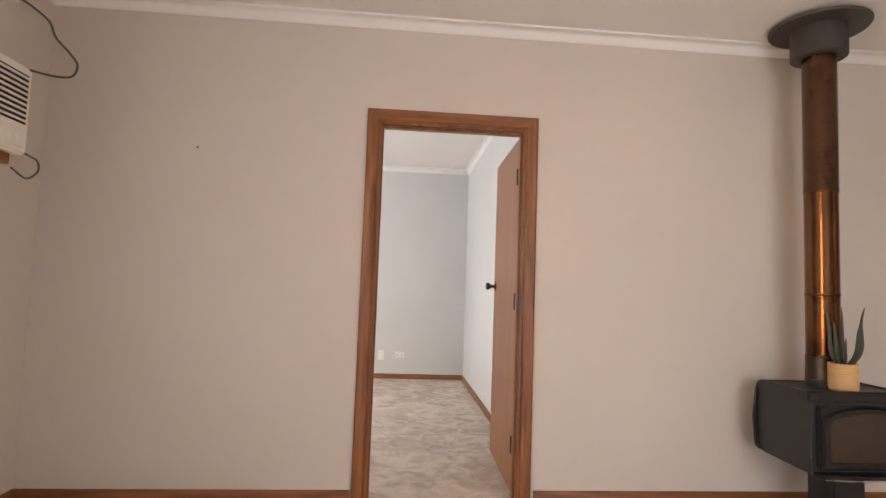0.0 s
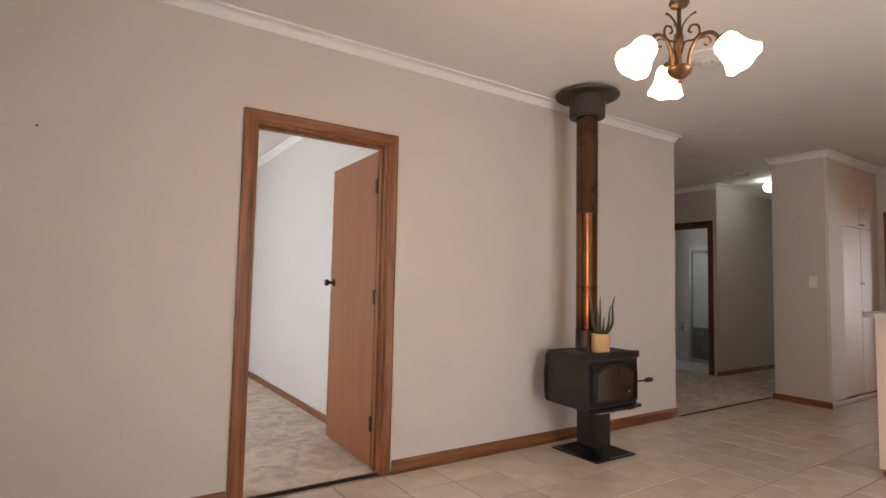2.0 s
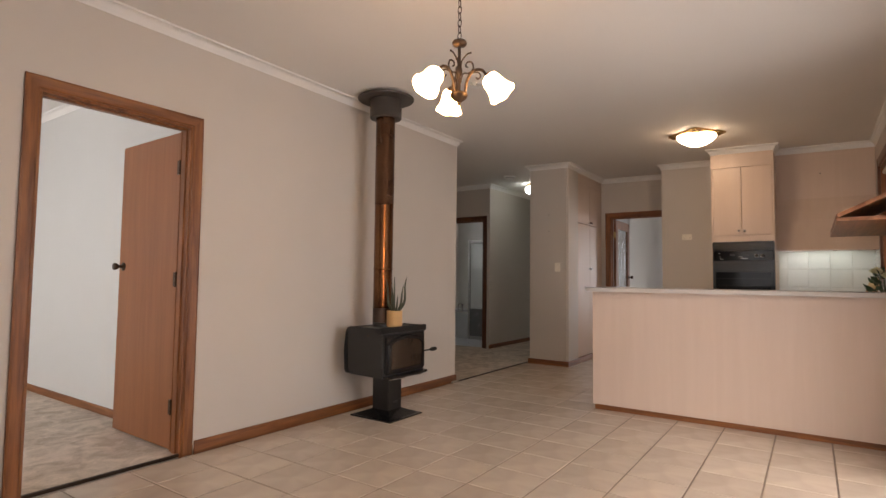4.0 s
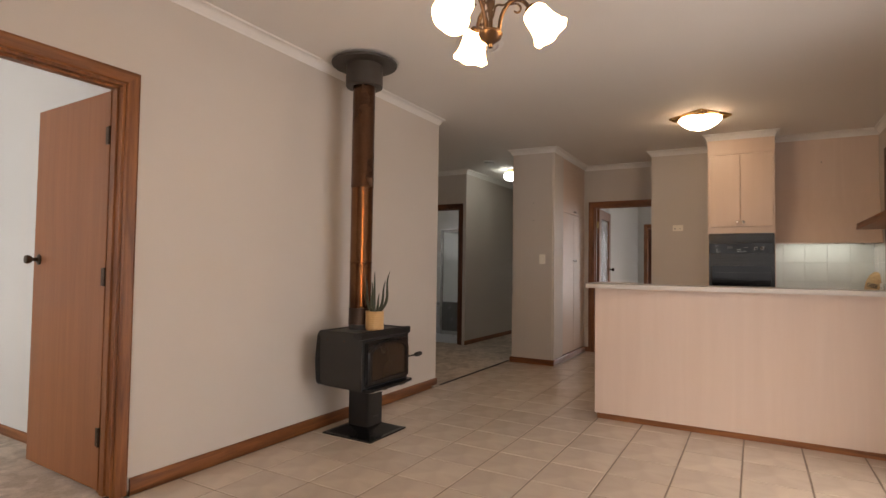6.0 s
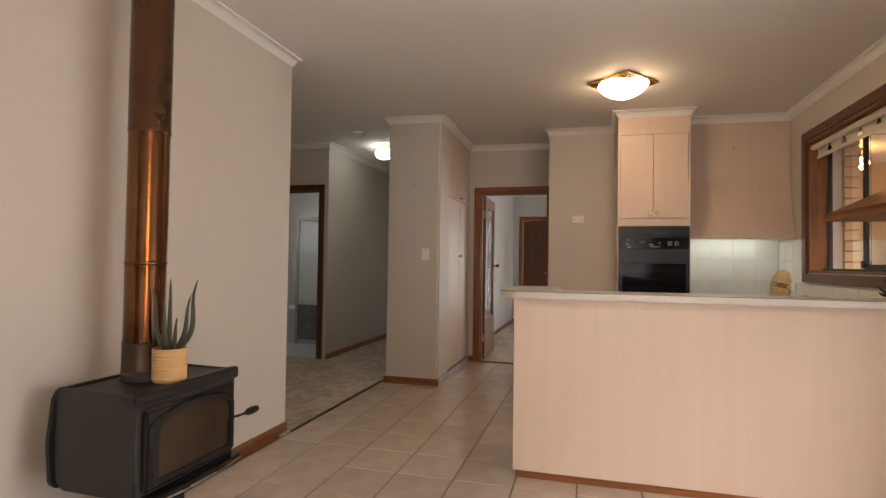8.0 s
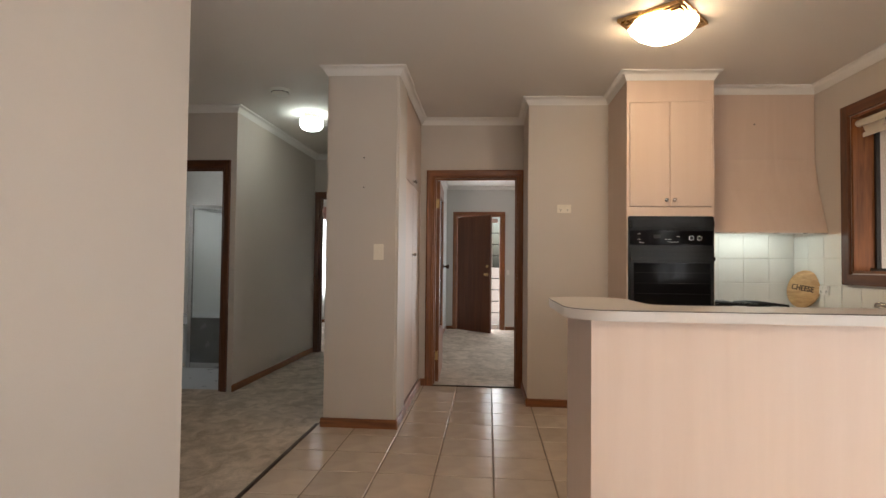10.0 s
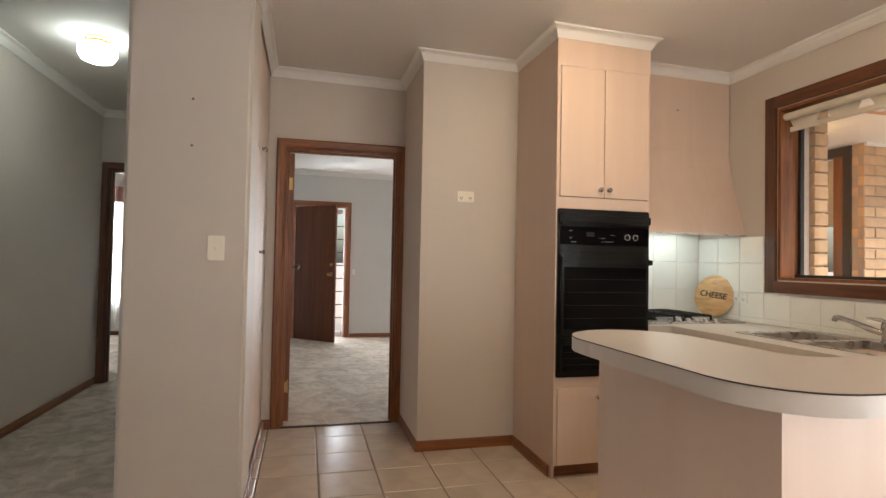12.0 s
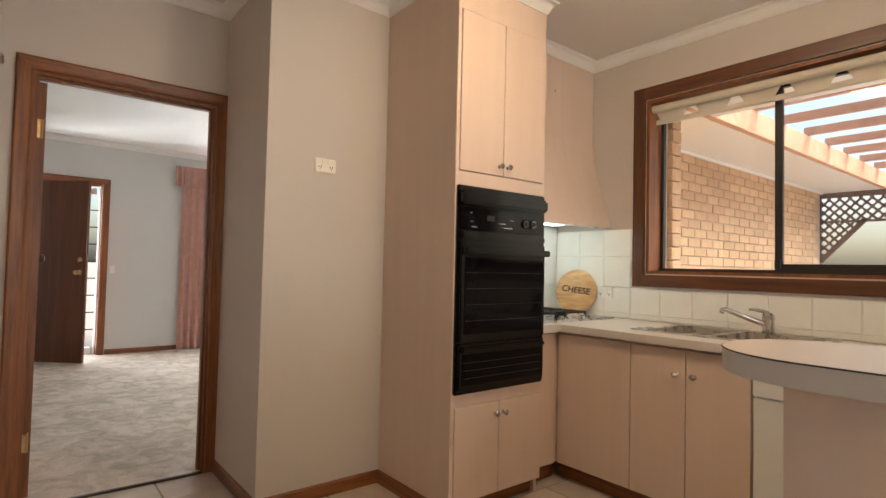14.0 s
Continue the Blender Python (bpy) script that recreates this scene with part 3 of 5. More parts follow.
# the bedroom door stands open against the side wall
door = thing("bedroom_door", "flush red-brown veneered bedroom door standing open", "door", (0.785, 3.125, 0), rz=-1.5)
part("leaf", boxes((0, 0.036, 0.0, 0.80, 0.018, 2.03), bevel=0.0015, segs=1), DOORWOOD, door)
knob(door, (0.0, 0.735, 1.165), pose(0, 0, 0, 0, -90, 0), BRONZE)
knob(door, (0.036, 0.735, 1.165), pose(0, 0, 0, 0, 90, 0), BRONZE)
for z in (0.28, 1.08, 1.80):
    hinge(door, (-0.004, 0.012, z), BRONZE)

door = thing("living_room_door", "red-brown timber door with a glazed panel standing open", "door", (7.06, 2.255, 0), rz=2)
part("leaf", boxes((0, 0.12, -0.036, 0, 0.018, 2.03), (0.69, 0.81, -0.036, 0, 0.018, 2.03), (0.12, 0.69, -0.036, 0, 0.018, 0.5), (0.12, 0.69, -0.036, 0, 1.9, 2.03)), CEDAR, door)
part("glass_panel", boxes((0.12, 0.69, -0.022, -0.014, 0.5, 1.9)), FROST, door, "frosted glass panel")
knob(door, (0.74, -0.036, 1.165), pose(0, 0, 0, 90, 0, 0), BRONZE)
for z in (0.28, 1.80):
    hinge(door, (-0.004, -0.01, z))

door = thing("front_door", "dark brown flush timber front door standing half open", "door", (11.5, 2.285, 0), rz=-133)
part("leaf", boxes((0, 0.80, 0, 0.038, 0.012, 2.05), bevel=0.0015, segs=1), DARKDOOR, door)
part("deadlock", lathe([(0, 0), (0.028, 0), (0.026, 0.010), (0, 0.014)], 18, pose(0.735, 0.0, 1.16, 90)), BRASS, door, "round brass deadlock", True)
knob(door, (0.735, 0.0, 1.02), pose(0, 0, 0, 90, 0, 0), BRASS)

screen = thing("security_screen_door", "white metal screen door with glazed bars, brightly backlit", "screen door", (11.66, 1.505, 0))
part("frame", boxes((0, 0.03, 0, 0.022, 0.01, 2.05), (0, 0.03, 0.75, 0.80, 0.01, 2.05), (0, 0.03, 0.05, 0.75, 0.01, 0.09), (0, 0.03, 0.05, 0.75, 1.97, 2.05)), WHITEFRAME, screen)
for k in range(8):
    part("bar", boxes((0.008, 0.022, 0.022, 0.75, 0.30 + 0.21 * k, 0.314 + 0.21 * k)), ALU, screen)
for k in range(5):
    part("upright_bar", boxes((0.010, 0.020, 0.15 + 0.12 * k, 0.162 + 0.12 * k, 0.09, 1.97)), WHITEFRAME, screen)

# ---- power points and switches ----


def wall_plate(name, label, category, at, rz, w, h, rockers, mat=PLASTIC):
    """A plate on a wall; its front looks along its own -y."""
    ob = thing(name, label, category, at, rz=rz)
    part("plate", boxes((-w / 2, w / 2, -0.010, 0.001, -h / 2, h / 2), bevel=0.004, segs=2), mat, ob, smooth=True)
    for x, z in rockers:
        part("rocker", boxes((x - 0.007, x + 0.007, -0.0145, -0.009, z - 0.010, z + 0.010), bevel=0.002, segs=1), mat, ob)
    if w > h:
        for x in (-w * 0.27, w * 0.27):
            part("socket_slot", boxes((x - 0.008, x - 0.005, -0.0108, -0.008, -0.012, -0.002), (x + 0.005, x + 0.008, -0.0108, -0.008, -0.012, -0.002), (x - 0.0015, x + 0.0015, -0.0108, -0.008, -0.022, -0.013)), DARKGAP, ob)
    return ob


wall_plate("light_switch", "cream plastic light switch on the pillar", "switch", (5.543, 2.527, 1.275), -90, 0.074, 0.116, [(0, 0)])
wall_plate("power_point", "cream double power point high on the wall", "power point", (6.293, 1.094, 1.67), -90, 0.116, 0.072, [(-0.016, 0.018), (0.016, 0.018)])
wall_plate("power_point", "white double power point on the splashback tiles", "power point", (5.905, -0.765, 1.025), 180, 0.116, 0.072, [(-0.016, 0.018), (0.016, 0.018)], WHITEPLASTIC)
wall_plate("power_point", "white power point low on the bedroom wall", "power point", (0.17, 6.798, 0.30), 0, 0.116, 0.072, [(-0.016, 0.018), (0.016, 0.018)], WHITEPLASTIC)
wall_plate("telephone_point", "cream telephone plate low on the bedroom wall", "wall plate", (-0.06, 6.798, 0.29), 0, 0.072, 0.116, [(0, 0.0)])
wall_plate("light_switch", "small white switch beside the front door", "switch", (11.548, 1.37, 1.05), -90, 0.05, 0.09, [(0, 0)], WHITEPLASTIC)

# ---- wood heater ----
stove = thing("wood_heater", "charcoal grey freestanding wood heater on a black pedestal", "wood heater", (2.325, 2.705, 0))
part("base_plate", boxes((-0.205, 0.205, -0.248, 0.170, 0.0, 0.012), bevel=0.003, segs=1), GLOSSIRON, stove)
bm = bmesh.new()
lower = [bm.verts.new(p) for p in ((-0.175, -0.222, 0.012), (0.175, -0.222, 0.012), (0.175, 0.145, 0.012), (-0.175, 0.145, 0.012))]
upper = [bm.verts.new(p) for p in ((-0.083, -0.125, 0.055), (0.083, -0.125, 0.055), (0.083, 0.045, 0.055), (-0.083, 0.045, 0.055))]
for i in range(4):
    bm.faces.new((lower[i], lower[(i + 1) % 4], upper[(i + 1) % 4], upper[i]))
bm.faces.new(lower[::-1]), bm.faces.new(upper)
part("pedestal_foot", bm, GLOSSIRON, stove)
part("pedestal", boxes((-0.083, 0.083, -0.125, 0.045, 0.050, 0.355), bevel=0.006), IRON, stove)
part("ash_tab", boxes((-0.032, 0.032, -0.130, -0.124, 0.108, 0.122), bevel=0.002, segs=1), STEELGREY, stove)
# the sides have a shallow fold at mid height, the bottom slopes in
bm = bmesh.new()
side = [(-0.200, 0.345), (-0.205, 0.69), (-0.190, 0.708), (0.120, 0.712), (0.150, 0.690), (0.150, 0.39), (0.12, 0.352)]
rings = [[bm.verts.new((x * (1 if z > 0.36 else 0.97), y, z)) for y, z in side] for x in (-0.266, 0.266)]
for i in range(len(side)):
    bm.faces.new((rings[0][i], rings[0][(i + 1) % len(side)], rings[1][(i + 1) % len(side)], rings[1][i]))
bm.faces.new(rings[0]), bm.faces.new(rings[1][::-1])
bmesh.ops.bisect_plane(bm, geom=bm.verts[:] + bm.edges[:] + bm.faces[:], plane_co=(0, 0, 0.535), plane_no=(0, 0, 1))
for v in bm.verts:
    if abs(v.co.z - 0.535) < 1e-4:
        v.co.x *= 1.025
bmesh.ops.bevel(bm, geom=[e for e in bm.edges if abs(e.verts[0].co.z - 0.535) + abs(e.verts[1].co.z - 0.535) > 0.001], offset=0.008, segments=2, affect="EDGES")
part("firebox", bm, STEELGREY, stove, smooth=True)
shield = [(-0.255, 0.345), (0.255, 0.345), (0.278, 0.37), (0.290, 0.52), (0.272, 0.68), (0.25, 0.712), (-0.25, 0.712), (-0.272, 0.68), (-0.290, 0.52), (-0.278, 0.37)]
bm = prism(shield, 0, 0.030, m=pose(0, 0.176, 0, 90))
bmesh.ops.bevel(bm, geom=bm.edges[:], offset=0.006, segments=2, affect="EDGES")
part("heat_shield", bm, IRON, stove, "black rear heat shield", True)
for y in (-0.065, 0.085):
    for s in (-1, 1):
        part("bolt", lathe([(0, 0), (0.008, 0), (0.0065, 0.003), (0, 0.004)], 10, pose(s * 0.2665, y, 0.655, 0, 90 * s)), FLUEDARK, stove, smooth=True)
# the cast lip leans forward over the door
bm = prism([(-0.150, 0.712), (-0.212, 0.724), (-0.222, 0.718), (-0.222, 0.676), (-0.205, 0.668), (-0.150, 0.69)], -0.285, 0.285, m=Matrix(((0, 0, 1, 0), (1, 0, 0, 0), (0, 1, 0, 0), (0, 0, 0, 1))))
bmesh.ops.bevel(bm, geom=bm.edges[:], offset=0.005, segments=2, affect="EDGES")
part("top_lip", bm, IRON, stove, "black cast lip over the door", True)
part("door_recess", boxes((-0.262, 0.262, -0.209, -0.198, 0.352, 0.672)), DARKGAP, stove)
fire_door = part("door", boxes((-0.244, 0.250, -0.232, -0.206, 0.362, 0.660), bevel=0.012, segs=3), GLOSSIRON, stove, "black cast iron door", True)
arch = [(-0.196, 0.402), (0.200, 0.402), (0.200, 0.570)] + [(0.002 + 0.198 * math.cos(a), 0.570 + 0.058 * math.sin(a)) for a in (math.pi * k / 14 for k in range(1, 14))] + [(-0.196, 0.570)]
part("fire_glass", prism(arch, 0, 0.006, m=pose(0, -0.2315, 0, 90)), FIREGLASS, fire_door, "smoked glass window")
bm = bmesh.new()
inner = [bm.verts.new((x, -0.247, z)) for x, z in arch]
outer = [bm.verts.new((x * 1.12, -0.247, 0.5 + (z - 0.5) * 1.16)) for x, z in arch]
outer2 = [bm.verts.new((x * 1.16, -0.230, 0.5 + (z - 0.5) * 1.21)) for x, z in arch]
inner2 = [bm.verts.new((x * 0.985, -0.230, 0.5 + (z - 0.5) * 0.985)) for x, z in arch]
for i in range(len(arch)):
    j = (i + 1) % len(arch)
    bm.faces.new((inner[i], inner[j], outer[j], outer[i])), bm.faces.new((outer[i], outer[j], outer2[j], outer2[i])), bm.faces.new((inner2[i], inner2[j], inner[j], inner[i]))
part("glass_rim", bm, GLOSSIRON, fire_door, "raised black rim round the glass", True)
handle = part("door_handle", tube([(0.244, -0.222, 0.505), (0.275, -0.235, 0.506), (0.318, -0.243, 0.508)], 0.0065), IRON, fire_door)
bm = lathe([(0, 0), (0.010, 0.002), (0.016, 0.016), (0.018, 0.045), (0.014, 0.074), (0, 0.082)], 14, pose(0.310, -0.243, 0.508, 0, 87, -6))
part("handle_grip", bm, IRON, fire_door, "black spiral handle grip", True)
bm = prism([(-0.25, 0.0), (0.268, 0.0), (0.270, -0.050), (0.255, -0.072), (0.10, -0.086), (-0.10, -0.086), (-0.235, -0.072), (-0.25, -0.050)], 0.335, 0.352, m=pose(0, -0.188, 0))
bmesh.ops.bevel(bm, geom=bm.edges[:], offset=0.004, segments=2, affect="EDGES")
part("ash_shelf", bm, GLOSSIRON, stove, "glossy black ash shelf", True)
part("shelf_trim", tube(curve3([(-0.235, -0.262, 0.333), (-0.10, -0.275, 0.332), (0.10, -0.275, 0.332), (0.255, -0.262, 0.333)], 4), 0.0035), STEEL, stove)
part("flue_collar", lathe([(0, 0.712), (0.098, 0.712), (0.098, 0.738), (0.092, 0.745), (0, 0.745)], 36), STEELGREY, stove, smooth=True)
FY = 0.025
for z0, z1, mat, label, r in ((0.74, 0.86, FLUEDARK, "dark heat-stained lower flue", 0.081), (0.86, 1.715, FLUEBRONZE, "shiny copper-brown flue section", 0.079), (1.715, 2.46, FLUEUPPER, "dark copper-brown upper flue section", 0.081)):
    bm = lathe([(r, z0), (r, z0 + 0.012), (r - 0.001, z0 + 0.014), (r - 0.001, z1 - 0.004), (r + 0.0015, z1 - 0.002), (r + 0.0015, z1)], 40, pose(0, FY, 0))
    part("flue_pipe", bm, mat, stove, label, True)
part("flue_band", lathe([(0.079, 1.172), (0.0808, 1.175), (0.0808, 1.185), (0.079, 1.188)], 40, pose(0, FY, 0)), FLUEBRONZE, stove, smooth=True)
part("ceiling_sleeve", lathe([(0.082, 2.445), (0.128, 2.445), (0.132, 2.45), (0.132, 2.60), (0.128, 2.604)], 40, pose(0, FY, 0)), FLANGE, stove, "dark ceiling sleeve", True)
part("ceiling_flange", lathe([(0.10, 2.600), (0.232, 2.604), (0.236, 2.610), (0.236, 2.618), (0.10, 2.626)], 48, pose(0, FY, 0)), FLANGE, stove, "dark round ceiling plate", True)

# ---- aloe ----
plant = thing("potted_aloe", "spiky green aloe in a ribbed yellow pot on the heater", "pot plant", (2.302, 2.580, 0.7125))
plant.scale = (1.12, 1.12, 1.12)
prof = [(0, 0), (0.050, 0), (0.052, 0.004)]
for k in range(9):
    z = 0.010 + k * 0.0115
    prof += [(0.0565, z), (0.0575, z + 0.004), (0.0575, z + 0.008), (0.0562, z + 0.0105)]
prof += [(0.058, 0.114), (0.057, 0.118), (0.053, 0.118), (0.052, 0.100)]
part("pot", lathe(prof, 36), CLAY, plant, smooth=True)
part("soil", lathe([(0.0525, 0.102), (0.03, 0.107), (0, 0.109)], 24), SOIL, plant)
# each leaf: where its tip stands over the pot, how far it bows out on the way
for dx, dy, height, bow, thick in ((0.016, -0.088, 0.262, 0.062, 0.0135), (0.030, 0.102, 0.215, 0.058, 0.0130), (0.006, 0.008, 0.262, 0.010, 0.0120), (-0.024, 0.050, 0.235, 0.030, 0.0125),
                                   (-0.055, -0.020, 0.200, 0.030, 0.0125), (0.052, -0.030, 0.205, 0.030, 0.0120), (-0.030, -0.050, 0.130, 0.022, 0.0110), (0.012, 0.040, 0.120, 0.020, 0.0100)):
    d = Vector((dx, dy, 0))
    n = d.normalized()
    pts = [Vector((0, 0, 0.100)) + n * 0.008 + d * t + n * bow * math.sin(math.pi * min(1.0, t * 1.15)) * (1 - t) + Vector((0, 0, (height - 0.0) * t ** 1.12)) for t in (i / 12 for i in range(13))]
    part("leaf", tube(pts, [0.68 * thick * (0.72 + 0.5 * math.sin(min(1.0, 2.4 * t) * 1.57)) * (1 - t) ** 0.62 + 0.0012 for t in (i / 12 for i in range(13))], 8), ALOE, plant, smooth=True)

# ---- chandelier ----
lamp = thing("chandelier", "antique bronze three-arm chandelier with lit bell glass shades", "chandelier", (0.79, 0.998, 0.078))
lamp.scale = (0.95, 0.95, 0.95)
part("ceiling_rose", lathe([(0, 2.677), (0.055, 2.677), (0.052, 2.663), (0.030, 2.650), (0, 2.646)], 28), BRONZE, lamp, smooth=True)
bm = bmesh.new()
z, flip = 2.656, 0
while z > 2.15:
    pts = [(0.009 * math.cos(a), 0, z - 0.018 + 0.018 * math.sin(a)) if flip else (0, 0.009 * math.cos(a), z - 0.018 + 0.018 * math.sin(a)) for a in (2 * math.pi * i / 12 for i in range(13))]
    tube(pts, 0.0022, 5, bm)
    z, flip = z - 0.030, 1 - flip
part("chain", bm, BRONZE, lamp, smooth=True)
part("cap", lathe([(0, 2.150), (0.010, 2.145), (0.030, 2.135), (0.034, 2.125), (0.028, 2.115), (0.008, 2.108), (0, 2.106)], 24), BRONZE, lamp, smooth=True)
part("stem", lathe([(0, 2.12), (0.007, 2.12), (0.007, 2.02), (0.014, 2.01), (0.014, 1.985), (0.007, 1.975), (0.007, 1.90), (0, 1.90)], 16), BRONZE, lamp, smooth=True)
part("hub", lathe([(0, 1.903), (0.037, 1.900), (0.040, 1.892), (0.034, 1.876), (0.018, 1.864), (0.008, 1.858), (0.008, 1.848), (0, 1.844)], 28), BRONZE, lamp, "turned bronze hub", True)
for az in (47, 167, 287):
    a = radians(az)
    ca, sa = math.cos(a), math.sin(a)

    def rad(pts):
        return [(ca * r, sa * r, z) for r, z in pts]
    arm = part("arm", tube(curve3(rad([(0.028, 1.90), (0.036, 1.95), (0.062, 1.992), (0.10, 1.995), (0.128, 1.965)]), 6), 0.0065), BRONZE, lamp, smooth=True)
    part("arm_scroll", tube(curve3(rad([(0.060, 1.985), (0.086, 1.985), (0.098, 1.968), (0.088, 1.955), (0.077, 1.962)]), 6), 0.0032, 6), BRONZE, arm, smooth=True)
    part("stem_scroll", tube(curve3(rad([(0.006, 1.945), (0.018, 1.985), (0.046, 1.986), (0.064, 2.006), (0.058, 2.032), (0.038, 2.036), (0.030, 2.020), (0.040, 2.012)]), 6), 0.0038, 6), BRONZE, lamp, smooth=True)
    part("stem_leaf", tube(curve3(rad([(0.006, 2.005), (0.012, 2.045), (0.036, 2.072), (0.055, 2.078)]), 5), [0.0036] * 14 + [0.0045, 0.0055], 6), BRONZE, lamp, smooth=True)
    m = pose(ca * 0.126, sa * 0.126, 1.968) @ Matrix.Rotation(a, 4, "Z") @ Matrix.Rotation(radians(-38), 4, "Y") @ Matrix.Scale(0.88, 4)
    part("shade_holder", lathe([(0, 0.004), (0.020, 0.002), (0.026, -0.008), (0.026, -0.014)], 20, m), BRONZE, arm, smooth=True)
    bm = bmesh.new()
    rings = []
    for r, z in ((0.022, -0.010), (0.040, -0.018), (0.047, -0.035), (0.049, -0.06), (0.053, -0.085), (0.060, -0.108), (0.070, -0.128)):
        rings.append([bm.verts.new(m @ Vector(((r + 0.0018 * (r > 0.058) * math.cos(6 * b)) * math.cos(b), (r + 0.0018 * (r > 0.058) * math.cos(6 * b)) * math.sin(b), z + (0.004 * math.cos(6 * b) if r > 0.065 else 0)))) for b in (2 * math.pi * i / 36 for i in range(36))])
    for r0, r1 in zip(rings, rings[1:]):
        for i in range(36):
            bm.faces.new((r0[i], r0[(i + 1) % 36], r1[(i + 1) % 36], r1[i]))
    sh = part("shade", bm, SHADEGLOW, lamp, "lit frosted bell glass shade", True)

# ---- other ceiling fixtures ----
lamp = thing("kitchen_ceiling_light", "square brass-edged ceiling light with a lit glass bowl", "ceiling light", (4.850, 0.735, ceiling_at(0.735)), rz=-4)
square = [(0.266 * math.cos(radians(10 + 90 * k)), 0.266 * math.sin(radians(10 + 90 * k))) for k in range(4)]
bm = prism(square, -0.022, 0.0)
prism([(x * 0.91, y * 0.91) for x, y in square], -0.032, -0.020, bm)
prism([(x * 0.84, y * 0.84) for x, y in square], -0.040, -0.030, bm)
part("stepped_rim", bm, BRASS, lamp, "stepped brassy square rim")
sh = part("glass_bowl", lathe([(0.190, -0.030), (0.182, -0.046), (0.150, -0.080), (0.100, -0.110), (0.045, -0.129), (0, -0.134)], 40), BOWLGLOW, lamp, "lit frosted glass bowl", True)

lamp = thing("hall_ceiling_light", "lit white schoolhouse glass ceiling light with a brass fitting", "ceiling light", (6.77, 3.465, CE))
part("fitting", lathe([(0, 0), (0.075, 0), (0.075, -0.014), (0.066, -0.02), (0.066, -0.042), (0, -0.042)], 28), BRASS, lamp, smooth=True)
sh = part("glass_shade", lathe([(0.060, -0.036), (0.098, -0.052), (0.112, -0.070), (0.112, -0.108), (0.092, -0.145), (0.062, -0.158), (0, -0.161)], 36), HALLGLOW, lamp, "lit white glass shade", True)

alarm = thing("smoke_alarm", "round white smoke alarm on the hall ceiling", "smoke alarm", (6.04, 3.49, CE))
part("body", lathe([(0, -0.046), (0.05, -0.046), (0.068, -0.036), (0.075, -0.016), (0.086, -0.014), (0.086, 0.0), (0, 0)], 32), WHITEPLASTIC, alarm, smooth=True)
part("grille_ring", lathe([(0.0715, -0.029), (0.0722, -0.028), (0.0738, -0.025), (0.0733, -0.024)], 32), CABLE, alarm)

vent = thing("ceiling_vent", "round white ceiling air vent behind the chandelier", "vent", (2.42, 1.85, ceiling_at(1.85)))
for k, r in enumerate((0.155, 0.115, 0.075)):
    part("ring", lathe([(r, -0.002), (r, -0.012 - 0.006 * k), (r - 0.030, -0.020 - 0.006 * k), (r - 0.030, -0.002)], 36), WHITEPLASTIC, vent, smooth=True)
part("centre", lathe([(0, -0.036), (0.030, -0.036), (0.036, -0.028), (0.036, -0.002), (0, -0.002)], 28), WHITEPLASTIC, vent, smooth=True)

# ---- air conditioner and its cord ----
ac = thing("air_conditioner", "cream window-type room air conditioner set in the wall", "air conditioner", (-1.77, 2.39, 1.69))
part("housing", boxes((-0.05, 0.13, -0.33, 0.33, 0.0, 0.41), bevel=0.012, segs=3), PLASTIC, ac, smooth=True)
part("grille_recess", boxes((0.128, 0.1325, -0.20, 0.30, 0.14, 0.37)), DARKGAP, ac)
for k in range(9):
    part("slat", boxes((0.130, 0.142, -0.20, 0.30, 0.150 + 0.025 * k, 0.158 + 0.025 * k), m=None), PLASTIC, ac)
part("control_panel", boxes((0.128, 0.136, 0.10, 0.30, 0.03, 0.115), bevel=0.002, segs=1), WHITEPLASTIC, ac)
for k in range(3):
    part("button", boxes((0.135, 0.140, 0.13 + 0.05 * k, 0.155 + 0.05 * k, 0.06, 0.08)), PLASTIC, ac)
part("support_rail", boxes((-0.002, 0.09, -0.30, 0.28, -0.05, -0.002)), CEDAR_Y, ac, "timber rail below the housing")
part("power_cord", tube(curve3([(0.06, 0.31, 0.42), (0.09, 0.37, 0.425), (0.13, 0.47, 0.44), (0.16, 0.56, 0.475), (0.17, 0.585, 0.545), (0.14, 0.565, 0.60), (0.11, 0.49, 0.65), (0.10, 0.45, 0.71), (0.05, 0.38, 0.755), (0.015, 0.33, 0.77)], 8), 0.006), CABLE, ac, "grey power cord looping to the wall", True)
part("drain_cord", tube(curve3([(0.11, 0.325, 0.02), (0.11, 0.375, 0.012), (0.11, 0.438, 0.0), (0.11, 0.446, -0.05), (0.10, 0.385, -0.095), (0.08, 0.31, -0.06)], 8), 0.005), CABLE, ac, "grey cord below the housing", True)
wall_plate("power_point", "white power point high beside the cornice", "power point", (-1.768, 2.72, 2.50), 90, 0.072, 0.116, [(0, 0)], WHITEPLASTIC)

# small screw holes left in the walls
for k, (at, rx, ry) in enumerate((((-0.986, 3.0285, 1.852), 90, 0), ((5.5435, 2.646, 1.966), 0, -90), ((5.5435, 2.646, 1.748), 0, -90), ((5.968, -0.30, 2.29), 0, -90))):
    solid("wall_plug", lathe([(0, 0), (0.006, 0), (0.005, 0.0015), (0.002, 0.002), (0, 0.001)], 10, pose(*at, rx, ry)), CABLE, "small dark screw plug in the painted wall", "wall plug", smooth=True, group="screw plugs")

# ---- kitchen ----


def small_knob(parent, at, rx=0, ry=0, rz=0):
    part("knob", lathe([(0, 0), (0.010, 0), (0.006, 0.004), (0.005, 0.012), (0.013, 0.018), (0.0145, 0.024), (0.010, 0.030), (0, 0.032)], 16, pose(*at, rx, ry, rz)), CHROME, parent, "chrome knob", True)


